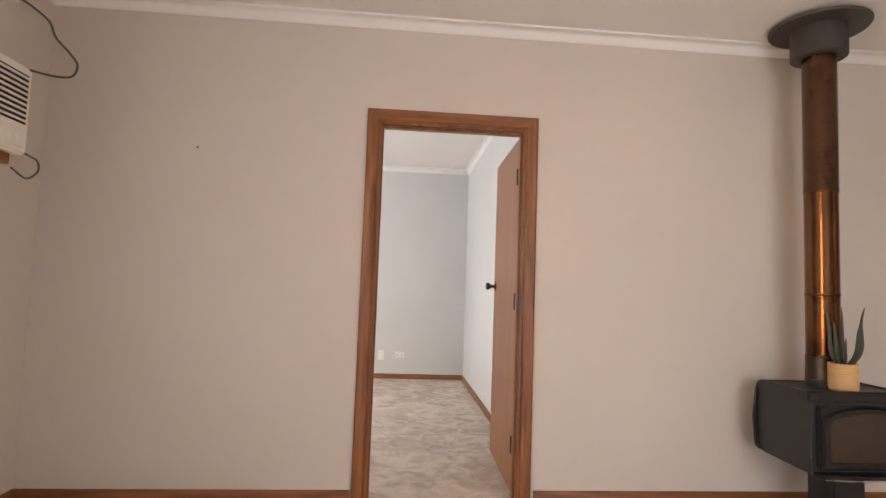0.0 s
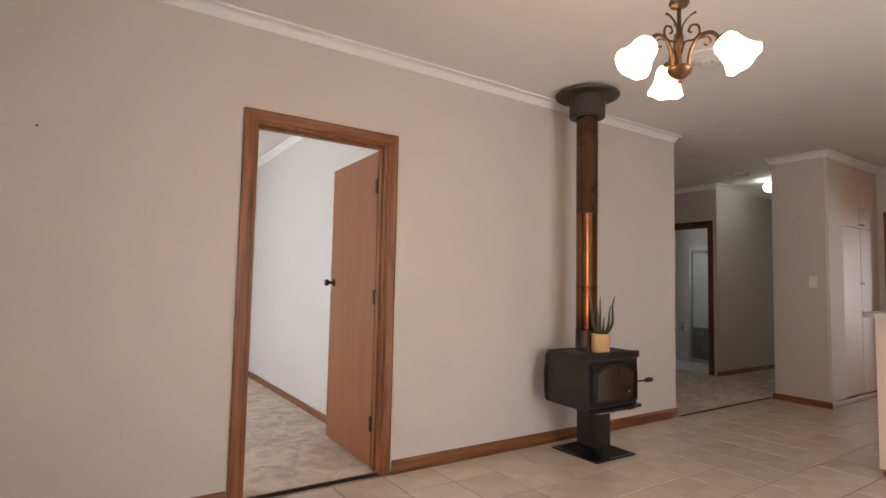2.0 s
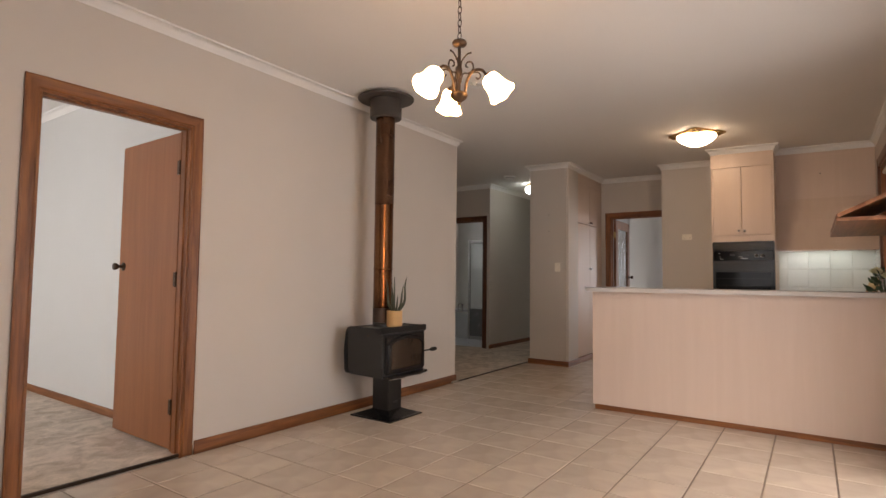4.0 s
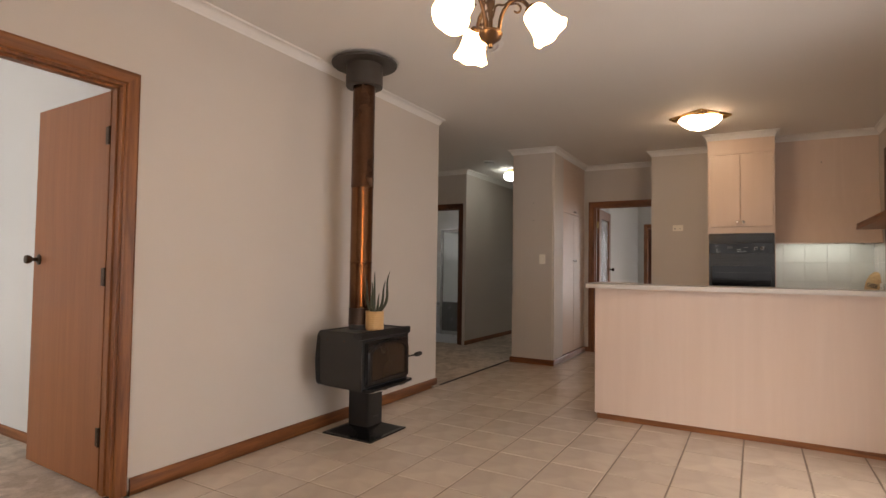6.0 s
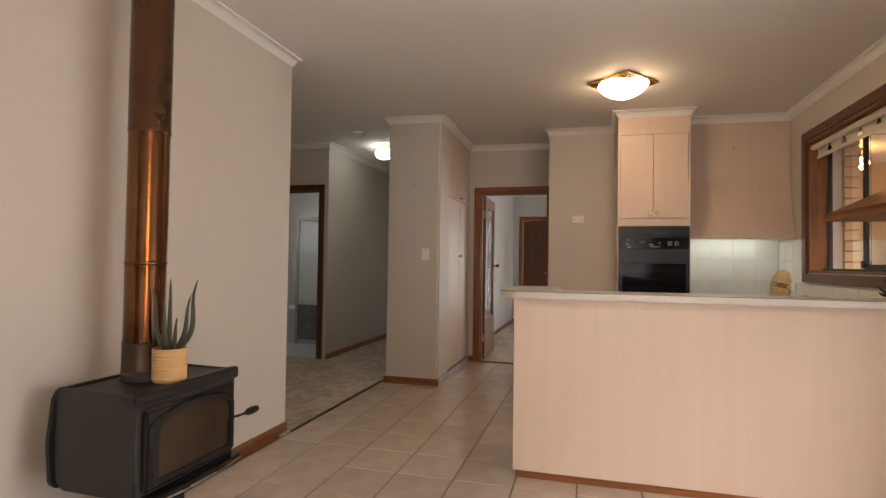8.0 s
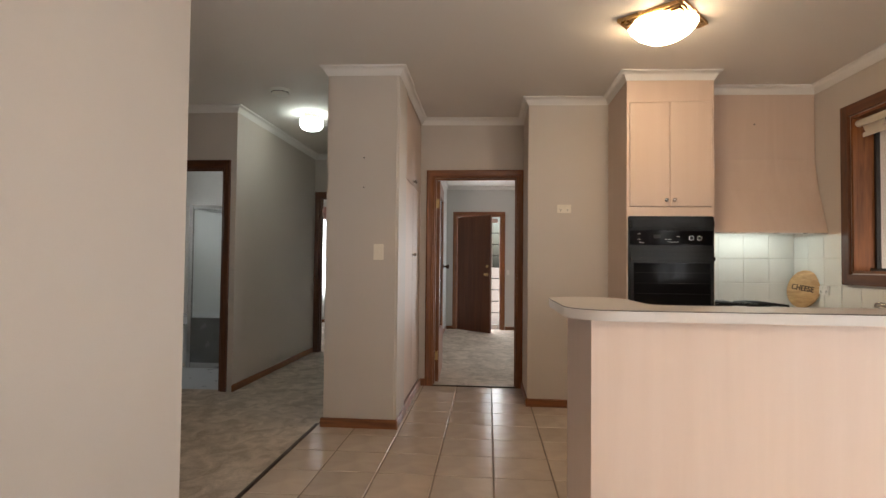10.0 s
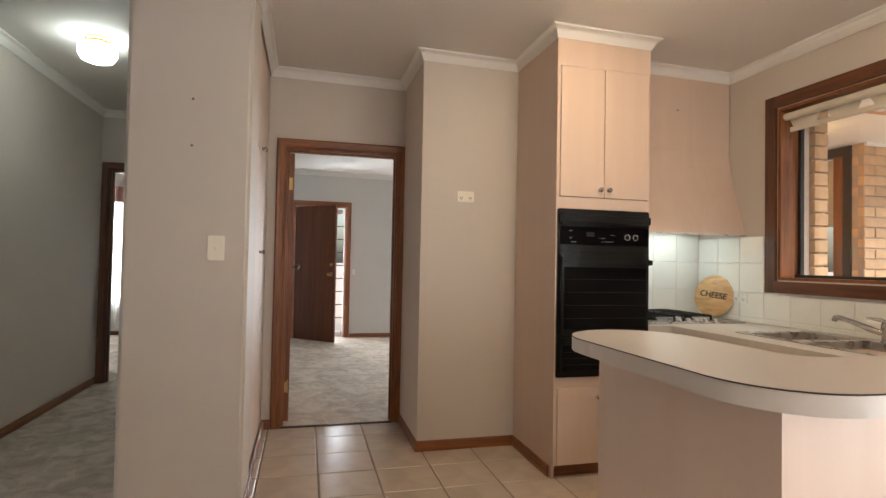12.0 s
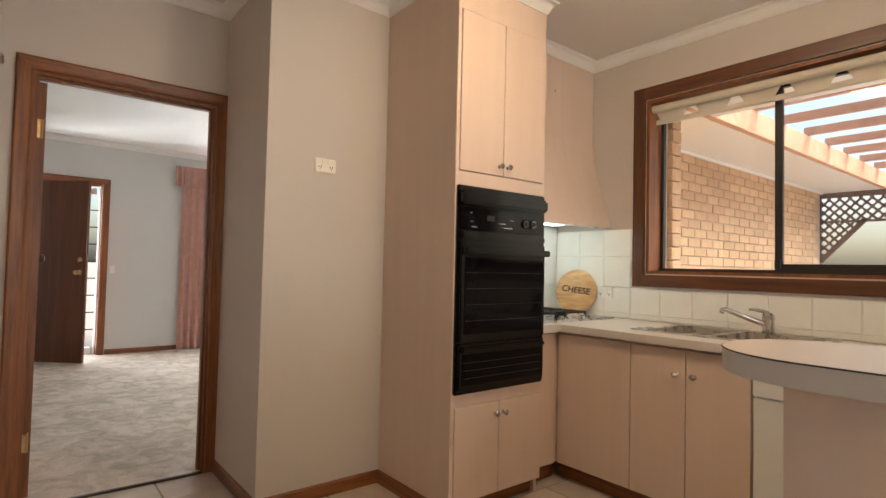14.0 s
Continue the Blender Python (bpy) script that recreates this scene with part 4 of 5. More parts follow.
def panel_door(parent, x0, x1, y0, y1, z0, z1, name="cabinet_door"):
    return part(name, boxes((x0, x1, y0, y1, z0, z1), bevel=0.002, segs=1), LAMINATE, parent)


tower = thing("oven_cabinet", "tall pinkish woodgrain laminate cabinet housing the wall oven", "cabinet", (0, 0, 0))
part("side_panel", boxes((5.712, 6.335, 0.112, 0.133, 0.0, CE)), LAMINATE, tower)
part("side_panel", boxes((5.712, 6.294, 0.710, 0.728, 0.0, CE)), LAMINATE, tower)
part("carcass", boxes((5.74, 6.29, 0.133, 0.710, 0.09, CE - 0.01)), LAMINATE, tower)
part("face_frame", boxes((5.69, 5.712, 0.112, 0.728, 2.392, CE), (5.69, 5.712, 0.112, 0.728, 1.556, 1.622), (5.69, 5.712, 0.112, 0.728, 0.522, 0.578), (5.69, 5.712, 0.112, 0.128, 0.578, 1.556), (5.69, 5.712, 0.715, 0.728, 0.578, 1.556),
                         (5.69, 5.712, 0.708, 0.728, 1.622, 2.392), (5.69, 5.712, 0.112, 0.128, 1.622, 2.392), (5.69, 5.712, 0.708, 0.728, 0.075, 0.522), (5.69, 5.712, 0.112, 0.128, 0.075, 0.522)), LAMINATE, tower)
for y0, y1 in ((0.1305, 0.4205), (0.4245, 0.7055)):
    d = panel_door(tower, 5.684, 5.706, y0, y1, 1.6255, 2.3885)
    small_knob(d, (5.684, 0.395 if y0 < 0.2 else 0.452, 1.672), 0, -90)
    d = panel_door(tower, 5.684, 5.706, y0, y1, 0.079, 0.518)
    small_knob(d, (5.684, 0.395 if y0 < 0.2 else 0.452, 0.462), 0, -90)
part("kick_board", boxes((5.735, 5.75, 0.112, 0.728, 0.0, 0.075)), CEDAR_Y, tower, "dark stained kick board")

oven = thing("wall_oven", "black built-in wall oven with a glass door and grill", "oven", (5.69, 0.4195, 0))
W = 0.3005
part("surround", boxes((-0.016, 0.02, -W, W, 0.580, 1.554), bevel=0.006, segs=2), BLACK, oven, smooth=True)
part("top_vent", boxes((-0.052, -0.012, -W + 0.008, W - 0.008, 1.462, 1.528), bevel=0.012, segs=3), BLACK, oven, smooth=True)
panel = part("control_panel", boxes((-0.024, -0.012, -W + 0.012, W - 0.012, 1.345, 1.450), bevel=0.002, segs=1), OVENGLASS, oven, "glossy black control panel")
for y in (-0.19, -0.135):
    part("dial", lathe([(0, 0), (0.022, 0), (0.020, 0.012), (0.012, 0.014), (0.011, 0.020), (0, 0.021)], 24, pose(-0.024, y, 1.395, 0, -90)), BLACK, panel, smooth=True)
    part("dial_ring", lathe([(0.0175, 0.0125), (0.0175, 0.0145), (0.0145, 0.0150), (0.0145, 0.0135)], 24, pose(-0.024, y, 1.395, 0, -90)), STEEL, panel)
part("clock_window", boxes((-0.0255, -0.0235, 0.075, 0.125, 1.395, 1.420)), DARKGAP, panel)
for y0, y1, z in ((0.215, 0.235, 1.425), (0.215, 0.232, 1.385), (0.19, 0.225, 1.360), (-0.06, -0.03, 1.405), (0.0, 0.045, 1.385), (-0.05, 0.03, 1.365)):
    part("marking", boxes((-0.0248, -0.0238, y0, y1, z, z + 0.0022)), STEEL, panel)
part("grill_bar", boxes((-0.034, -0.012, -W + 0.010, W - 0.010, 1.300, 1.338), bevel=0.009, segs=2), BLACK, oven, smooth=True)
door = part("oven_door", boxes((-0.032, -0.014, -W + 0.012, W - 0.012, 0.825, 1.290), bevel=0.004, segs=2), BLACK, oven, smooth=True)
part("door_glass", boxes((-0.0345, -0.031, -W + 0.035, W - 0.035, 0.86, 1.215)), OVENGLASS, door, "dark oven door glass")
part("door_handle", boxes((-0.070, -0.040, -W + 0.012, W - 0.012, 1.232, 1.264), (-0.04, -0.03, -W + 0.03, -W + 0.05, 1.238, 1.256), (-0.04, -0.03, W - 0.05, W - 0.03, 1.238, 1.256), bevel=0.008, segs=2), BLACK, door, smooth=True)
for k in range(4):
    part("glass_line", boxes((-0.0352, -0.0344, -W + 0.04, W - 0.04, 0.92 + 0.075 * k, 0.9215 + 0.075 * k)), STEELGREY, door)
drawer = part("lower_drawer", boxes((-0.030, -0.014, -W + 0.012, W - 0.012, 0.605, 0.815), bevel=0.004, segs=2), BLACK, oven, smooth=True)
part("drawer_handle", boxes((-0.050, -0.028, -W + 0.020, W - 0.020, 0.775, 0.800), bevel=0.007, segs=2), BLACK, drawer, smooth=True)
part("drawer_glass", boxes((-0.0322, -0.029, -W + 0.03, W - 0.03, 0.625, 0.765)), OVENGLASS, drawer)
for k in range(3):
    part("glass_line", boxes((-0.0330, -0.0320, -W + 0.035, W - 0.035, 0.655 + 0.036 * k, 0.6565 + 0.036 * k)), STEELGREY, drawer)

hood = thing("range_hood", "pinkish laminate boxed range hood flaring out at the bottom", "range hood", (0, 0, 0))
prof = [(6.03, CE - 0.005), (6.03, 2.03), (6.015, 1.93), (5.98, 1.78), (5.88, 1.465), (5.88, 1.45), (5.91, 1.45), (6.01, 1.78), (6.04, 1.93), (6.05, 2.03), (6.05, CE - 0.005)]
part("shell", prism(prof, -0.112, 0.775, m=pose(0, 0, 0, 90)), LAMINATE, hood)
part("underside", boxes((5.91, 6.33, -0.775, 0.112, 1.485, 1.495)), WHITEFRAME, hood, "white underside with a lamp")
part("hood_lamp", boxes((6.10, 6.24, -0.62, 0.02, 1.474, 1.484)), HOODGLOW, hood, "lit hood lamp")
part("edge_trim", boxes((5.876, 5.912, -0.775, 0.112, 1.446, 1.4505)), STEEL, hood, "thin metal bottom edge")

base = thing("corner_cabinet", "pinkish woodgrain laminate corner base cabinet under the hob", "cabinet", (0, 0, 0))
part("carcass", boxes((5.772, 6.33, -0.775, 0.113, 0.09, 0.827)), LAMINATE, base)
d = panel_door(base, 5.75, 5.770, -0.077, 0.110, 0.095, 0.812)
small_knob(d, (5.75, 0.085, 0.692), 0, -90)
part("kick_board", boxes((5.80, 5.815, -0.12, 0.113, 0.0, 0.09)), CEDAR_Y, base)
sinkbase = thing("sink_cabinet", "pinkish woodgrain laminate base cabinet under the sink", "cabinet", (0, 0, 0))
part("carcass", boxes((4.74, 5.77, -0.775, -0.122, 0.09, 0.827)), LAMINATE, sinkbase)
for a, b, k in ((5.300, 5.747, None), (5.019, 5.296, 5.06), (4.740, 5.015, 4.975)):
    d = panel_door(sinkbase, a, b, -0.12, -0.10, 0.095, 0.812)
    if k:
        small_knob(d, (k, -0.10, 0.697), -90)
part("kick_board", boxes((4.74, 5.80, -0.185, -0.17, 0.0, 0.09)), CEDAR_X, sinkbase)
dish = thing("dishwasher", "white dishwasher under the worktop beside the sink", "dishwasher", (0, 0, 0))
part("body", boxes((4.19, 4.735, -0.77, -0.13, 0.02, 0.82)), WHITEFRAME, dish)
part("front_panel", boxes((4.195, 4.730, -0.128, -0.10, 0.10, 0.66), bevel=0.004, segs=2), WHITEFRAME, dish)
part("control_strip", boxes((4.195, 4.730, -0.128, -0.095, 0.665, 0.817), bevel=0.004, segs=2), WHITEFRAME, dish)
part("handle", boxes((4.38, 4.60, -0.096, -0.080, 0.700, 0.725), bevel=0.005, segs=2), WHITEPLASTIC, dish)

top = thing("worktop", "pale grey laminate kitchen worktop with a rolled edge", "worktop", (0, 0, 0))


def plan_slab(xs, ys, filled, z0, z1):
    """One closed slab over the filled cells of a plan grid."""
    bm, vs = bmesh.new(), {}

    def vert(i, j, z):
        if (i, j, z) not in vs:
            vs[(i, j, z)] = bm.verts.new((xs[i], ys[j], z))
        return vs[(i, j, z)]
    cells = {(i, j) for i in range(len(xs) - 1) for j in range(len(ys) - 1) if filled((xs[i] + xs[i + 1]) / 2, (ys[j] + ys[j + 1]) / 2)}
    for i, j in cells:
        q = [(i, j), (i + 1, j), (i + 1, j + 1), (i, j + 1)]
        bm.faces.new([vert(a, b, z1) for a, b in q]), bm.faces.new([vert(a, b, z0) for a, b in q[::-1]])
        for k, (di, dj) in enumerate(((0, -1), (1, 0), (0, 1), (-1, 0))):
            if (i + di, j + dj) not in cells:
                a, b = q[k], q[(k + 1) % 4]
                bm.faces.new((vert(*a, z0), vert(*b, z0), vert(*b, z1), vert(*a, z1)))
    return bm


part("slab", plan_slab([3.61, 4.16, 4.62, 4.98, 5.02, 5.32, 5.72, 6.33], [-0.775, -0.66, -0.26, -0.075, 0.113, 1.13],
                       lambda x, y: (y < -0.075 or x > 5.72 and y < 0.113 or x < 4.16) and not (-0.66 < y < -0.26 and (4.62 < x < 4.98 or 5.02 < x < 5.32)), 0.829, 0.865), WORKTOP, top)
part("front_edge", boxes((4.16, 5.72, -0.078, -0.072, 0.827, 0.8645), (5.714, 5.720, -0.072, 0.113, 0.827, 0.8645)), WORKTOP, top)

sink = thing("kitchen_sink", "stainless steel sink with a drainer set in the worktop", "sink", (0, 0, 0))
part("rim", boxes((4.58, 5.38, -0.69, -0.66, 0.865, 0.870), (4.58, 5.38, -0.26, -0.23, 0.865, 0.870), (4.58, 4.62, -0.66, -0.26, 0.865, 0.870), (5.32, 5.38, -0.66, -0.26, 0.865, 0.870), (4.98, 5.02, -0.66, -0.26, 0.865, 0.870)), STEEL, sink)
part("bowl", boxes((4.62, 4.98, -0.66, -0.26, 0.692, 0.696), (4.62, 4.623, -0.66, -0.26, 0.696, 0.866), (4.977, 4.98, -0.66, -0.26, 0.696, 0.866), (4.623, 4.977, -0.66, -0.657, 0.696, 0.866), (4.623, 4.977, -0.263, -0.26, 0.696, 0.866)), STEEL, sink)
part("small_bowl", boxes((5.02, 5.32, -0.66, -0.26, 0.772, 0.776), (5.02, 5.023, -0.66, -0.26, 0.776, 0.866), (5.317, 5.32, -0.66, -0.26, 0.776, 0.866), (5.023, 5.317, -0.66, -0.657, 0.776, 0.866), (5.023, 5.317, -0.263, -0.26, 0.776, 0.866)), STEEL, sink)
tap = thing("mixer_tap", "chrome kitchen mixer tap with a swivel spout", "tap", (4.885, -0.674, 0.870))
part("body", lathe([(0, 0), (0.032, 0), (0.032, 0.006), (0.027, 0.012), (0.027, 0.066), (0.029, 0.070), (0.029, 0.092), (0.018, 0.104), (0, 0.107)], 24), CHROME, tap, smooth=True)
part("spout", tube([(0, 0, 0.040), (0.05, 0.035, 0.062), (0.12, 0.085, 0.096), (0.16, 0.112, 0.112), (0.172, 0.120, 0.110), (0.176, 0.123, 0.092)], [0.015, 0.015, 0.013, 0.013, 0.014, 0.014], 14), CHROME, tap, smooth=True)
part("lever", tube([(0, 0, 0.100), (0.025, 0.014, 0.112), (0.060, 0.034, 0.117), (0.075, 0.043, 0.117)], [0.012, 0.010, 0.007, 0.006], 10), CHROME, tap, smooth=True)

hob = thing("gas_hob", "stainless steel gas hob with black trivets and knobs", "hob", (6.03, -0.23, 0.865))
part("tray", boxes((-0.25, 0.25, -0.46, 0.29, 0.0, 0.012), bevel=0.005, segs=2), STEEL, hob, smooth=True)
for x in (-0.08, 0.13):
    for y in (-0.14, 0.14):
        part("burner", lathe([(0, 0.012), (0.042, 0.012), (0.042, 0.020), (0.032, 0.024), (0.032, 0.031), (0, 0.032)], 24, pose(x, y, 0)), BLACK, hob, smooth=True)
for y in (-0.14, 0.14):
    bm = bmesh.new()
    for a in ((-0.18, 0.225, y - 0.105), (-0.18, 0.225, y + 0.105)):
        tube([(a[0], a[2], 0.012), (a[0], a[2], 0.045), (a[1], a[2], 0.045), (a[1], a[2], 0.012)], 0.0085, 6, bm)
    for x in (-0.18, -0.08, 0.025, 0.13, 0.225):
        tube([(x, y - 0.105, 0.045), (x, y - 0.03, 0.048), (x, y + 0.03, 0.048), (x, y + 0.105, 0.045)], 0.0085, 6, bm)
    part("trivet", bm, BLACK, hob, smooth=True)
for k in range(5):
    part("control_knob", lathe([(0, 0.012), (0.018, 0.012), (0.016, 0.030), (0.012, 0.034), (0, 0.034)], 18, pose(-0.218, 0.03 - 0.068 * k, 0)), STEEL, hob, smooth=True)

board = thing("cheese_board", "round pale timber cheese board lettered CHEESE leaning on the tiles", "cheese board", (6.105, -0.70, 0.8772), rz=197)
tilt = pose(0, 0, 0, -11) @ pose(0, 0, 0.151, 90)
part("disc", lathe([(0, -0.009), (0.144, -0.009), (0.148, -0.006), (0.148, 0.006), (0.144, 0.009), (0, 0.009)], 56, tilt), BOARD, board, smooth=True)
word = new("lettering", text_mesh("CHEESE", 0.060, 0.0012))
word.data.materials.append(INK)
word.parent, word.matrix_basis = board, tilt @ pose(0, 0.004, 0.0095) @ pose(0, 0, 0, 0, 0, -6)
tagged(word, "burnt dark capital lettering")

bar = thing("breakfast_bar", "pinkish woodgrain breakfast bar with a pale rounded laminate top", "breakfast bar", (0, 0, 0))
part("front_panel", boxes((3.556, 3.585, -0.775, 1.380, 0.045, 1.008)), LAMINATE, bar)
part("end_panel", boxes((3.585, 4.105, 1.350, 1.3795, 0.045, 1.008)), LAMINATE, bar)
part("kick_board", boxes((3.572, 3.590, -0.775, 1.366, 0.0, 0.045), (3.59, 4.10, 1.348, 1.366, 0.0, 0.045)), CEDAR_Y, bar, "brown stained kick board")
part("cabinet_back", boxes((3.585, 4.10, -0.07, 1.345, 0.09, 0.828), (3.585, 3.625, -0.775, 1.345, 0.866, 1.008)), LAMINATE, bar)
rim = [(3.465, -0.775), (3.465, 1.30)] + [(3.625 - 0.16 * math.cos(a), 1.305 + 0.16 * math.sin(a)) for a in (math.pi / 2 * k / 8 for k in range(1, 9))]
rim += [(4.050 + 0.166 * math.sin(a), 1.30 + 0.166 * math.cos(a)) for a in (math.pi * k / 20 for k in range(21))]
rim += [(3.80 - 0.06 * math.sin(a), 1.07 + 0.06 * math.cos(a)) for a in (math.pi / 2 * k / 6 for k in range(7))] + [(3.74, -0.775)]
bm = prism(rim, 1.011, 1.047)
bmesh.ops.bevel(bm, geom=[e for e in bm.edges if abs(e.verts[0].co.z - e.verts[1].co.z) < 1e-4 and e.verts[0].co.z > 1.04], offset=0.003, segments=2, affect="EDGES")
part("bar_top", bm, WORKTOP, bar, "pale grey laminate top with rounded ends", True)
part("edge_seam", tube([(x, y, 1.0458) for x, y in rim], 0.0014, 5), INK, bar, "thin dark laminate seam along the edge")

pantry = thing("pantry_cupboard", "tall cream laminate pantry cupboard built into the pillar", "cupboard", (0, 0, 0))
part("carcass", boxes((5.935, 6.945, 2.43, 2.835, 0.07, CE - 0.01)), LAMINATE, pantry)
part("top_panel", boxes((5.935, 6.945, 2.407, 2.429, 2.455, CE - 0.005)), LAMINATE, pantry)
part("kick_board", boxes((5.935, 6.945, 2.420, 2.429, 0.0, 0.07)), CEDAR_X, pantry)
for a, b, k in ((5.940, 6.425, 6.40), (6.430, 6.940, 6.455)):
    d = panel_door(pantry, a, b, 2.404, 2.428, 0.075, 1.888)
    small_knob(d, (k, 2.404, 1.272), 90)
    d = panel_door(pantry, a, b, 2.404, 2.428, 1.893, 2.450)
    small_knob(d, (k, 2.404, 1.925), 90)

# the timber shelf with a sloping hood on the sink wall
shelf = thing("timber_wall_shelf", "red-brown timber wall shelf with a sloping hood", "shelf", (0, 0, 0))
part("shelf_board", boxes((2.75, 4.06, -0.779, -0.33, 1.462, 1.482)), CEDAR_X, shelf)
bm = bmesh.new()
box(bm, 2.75, 4.06, 0, 0.50, -0.011, 0.011, pose(0, -0.335, 1.492) @ pose(0, 0, 0, -26) @ pose(0, -0.50, 0))
part("sloping_board", bm, CEDAR_X, shelf)
part("end_panel", prism([(-0.77, 1.484), (-0.43, 1.484), (-0.43, 1.515), (-0.77, 1.675)], 3.92, 3.945, m=Matrix(((0, 0, 1, 0), (1, 0, 0, 0), (0, 1, 0, 0), (0, 0, 0, 1)))), CEDAR_Y, shelf)

vase = thing("flower_vase", "small arrangement of cream flowers and dark leaves in a vase", "flowers", (3.88, -0.63, 0.833))
part("vase", lathe([(0, 0), (0.045, 0), (0.055, 0.05), (0.045, 0.12), (0.035, 0.17), (0.042, 0.19), (0.038, 0.19), (0.03, 0.165), (0, 0.15)], 28), WHITEPLASTIC, vase, smooth=True)
rnd = random.Random(8)


def leaf_blade(bm, base_at, tip, width):
    a, b = Vector(base_at), Vector(tip)
    d = b - a
    side = d.cross(Vector((rnd.uniform(-1, 1), rnd.uniform(-1, 1), 1))).normalized() * width
    n = d.cross(side).normalized() * width * 0.35
    rows = [(a, a), (a + d * 0.35 - side + n, a + d * 0.35 + side + n), (a + d * 0.7 - side * 0.7 + n, a + d * 0.7 + side * 0.7 + n)]
    v0, vt = bm.verts.new(a), bm.verts.new(b)
    l1, r1, l2, r2 = [bm.verts.new(p) for p in (*rows[1], *rows[2])]
    c1, c2 = bm.verts.new(a + d * 0.35), bm.verts.new(a + d * 0.7)
    for f in ((v0, r1, c1), (v0, c1, l1), (c1, r1, r2, c2), (c1, c2, l2, l1), (c2, r2, vt), (c2, vt, l2)):
        bm.faces.new(f)


for k in range(16):
    a, r = rnd.uniform(0, 6.28), rnd.uniform(0.07, 0.125)
    bm = bmesh.new()
    z = rnd.uniform(0.24, 0.40)
    mid = Vector((math.cos(a) * r * 0.45, math.sin(a) * r * 0.45, z - 0.03))
    tube([(0, 0, 0.16), mid], 0.002, 5, bm)
    leaf_blade(bm, mid, (math.cos(a) * r, math.sin(a) * r, z + rnd.uniform(-0.03, 0.03)), 0.022)
    part("leaf", bm, LEAF, vase)
for fx, fy, fz in ((0.02, 0.04, 0.36), (-0.06, -0.02, 0.33), (0.06, -0.05, 0.32)):
    bm = bmesh.new()
    for ring, (rr, lift, count) in enumerate(((0.044, 0.012, 9), (0.034, 0.022, 8), (0.022, 0.030, 6), (0.010, 0.034, 4))):
        for k in range(count):
            a = 6.283 * k / count + ring * 0.4
            leaf_blade(bm, (fx, fy, fz - 0.015), (fx + rr * math.cos(a), fy + rr * math.sin(a), fz + lift), 0.014)
    part("flower", bm, PETAL, vase, "open cream flower")

# ---- kitchen window ----
win = tagged(new("window_1"), "wide red-brown timber window frame with a dark sliding sash", "window", kind="structure")
X0, X1, Z0, Z1 = 4.04, 5.705, 1.077, 2.327
# room side stands against the daylight, so its shade is in the colour
part("architrave", boxes((X0, X0 + 0.075, -0.78, -0.758, Z0, Z1), (X1 - 0.075, X1, -0.78, -0.758, Z0, Z1)), CEDAR_SHADED, win)
part("head_architrave", boxes((X0 + 0.075, X1 - 0.075, -0.78, -0.760, Z1 - 0.075, Z1)), CEDAR_SHADED_X, win)
part("sill", boxes((X0 + 0.075, X1 - 0.075, -0.78, -0.748, Z0, Z0 + 0.072)), CEDAR_SHADED_X, win)
part("reveal", boxes((X0 + 0.08, X0 + 0.10, -0.93, -0.779, 1.157, 2.247), (X1 - 0.10, X1 - 0.08, -0.93, -0.779, 1.157, 2.247), (X0 + 0.10, X1 - 0.10, -0.93, -0.779, 1.157, 1.175), (X0 + 0.10, X1 - 0.10, -0.93, -0.779, 2.229, 2.247)), CEDAR, win)
part("outer_frame", boxes((4.14, 4.165, -0.945, -0.87, 1.175, 2.229), (5.585, 5.605, -0.945, -0.915, 1.175, 2.229), (4.165, 5.585, -0.945, -0.87, 1.175, 1.193), (4.165, 5.585, -0.945, -0.87, 2.205, 2.229)), ALU, win, "dark aluminium frame")
part("sliding_sash", boxes((4.893, 4.930, -0.905, -0.880, 1.193, 2.205), (4.165, 4.195, -0.905, -0.872, 1.197, 2.205), (4.195, 4.893, -0.905, -0.880, 1.193, 1.225), (4.195, 4.893, -0.905, -0.880, 2.175, 2.205)), ALU, win, "dark sliding sash")
part("sash_latch", boxes((4.897, 4.926, -0.880, -0.860, 1.20, 1.25), bevel=0.003, segs=1), ALU, win)
for a, b, y in ((4.195, 4.893, -0.892), (4.930, 5.585, -0.93)):
    g = part("pane", boxes((a, b, y - 0.002, y + 0.002, 1.197, 2.205)), GLASS, win)
    g.visible_shadow = False
blind = thing("roller_blind", "cream roller blind rolled up with a scalloped hem", "blind", (0, 0, 0))
part("roll", lathe([(0, 4.145), (0.024, 4.145), (0.024, 5.60), (0, 5.60)], 20, pose(0, -0.815, 2.192) @ Matrix(((0, 0, 1, 0), (1, 0, 0, 0), (0, 1, 0, 0), (0, 0, 0, 1)))), BLIND, blind, smooth=True)
bm = bmesh.new()
box(bm, 4.15, 5.595, -0.842, -0.839, 2.098, 2.128)
x = 5.57
while x > 4.35:
    v = [bm.verts.new(p) for p in ((x, -0.8385, 2.128), (x - 0.155, -0.8385, 2.128), (x - 0.19, -0.8385, 2.19), (x + 0.035, -0.8385, 2.19), (x, -0.842, 2.128), (x - 0.155, -0.842, 2.128), (x - 0.19, -0.842, 2.19), (x + 0.035, -0.842, 2.19))]
    for f in ((0, 1, 2, 3), (7, 6, 5, 4), (0, 3, 7, 4), (1, 5, 6, 2), (3, 2, 6, 7), (0, 4, 5, 1)):
        bm.faces.new([v[i] for i in f])
    x -= 0.25
part("scalloped_hem", bm, BLIND, blind)
part("hem_batten", boxes((4.15, 5.595, -0.846, -0.836, 2.096, 2.112), bevel=0.003, segs=1), BLIND, blind)

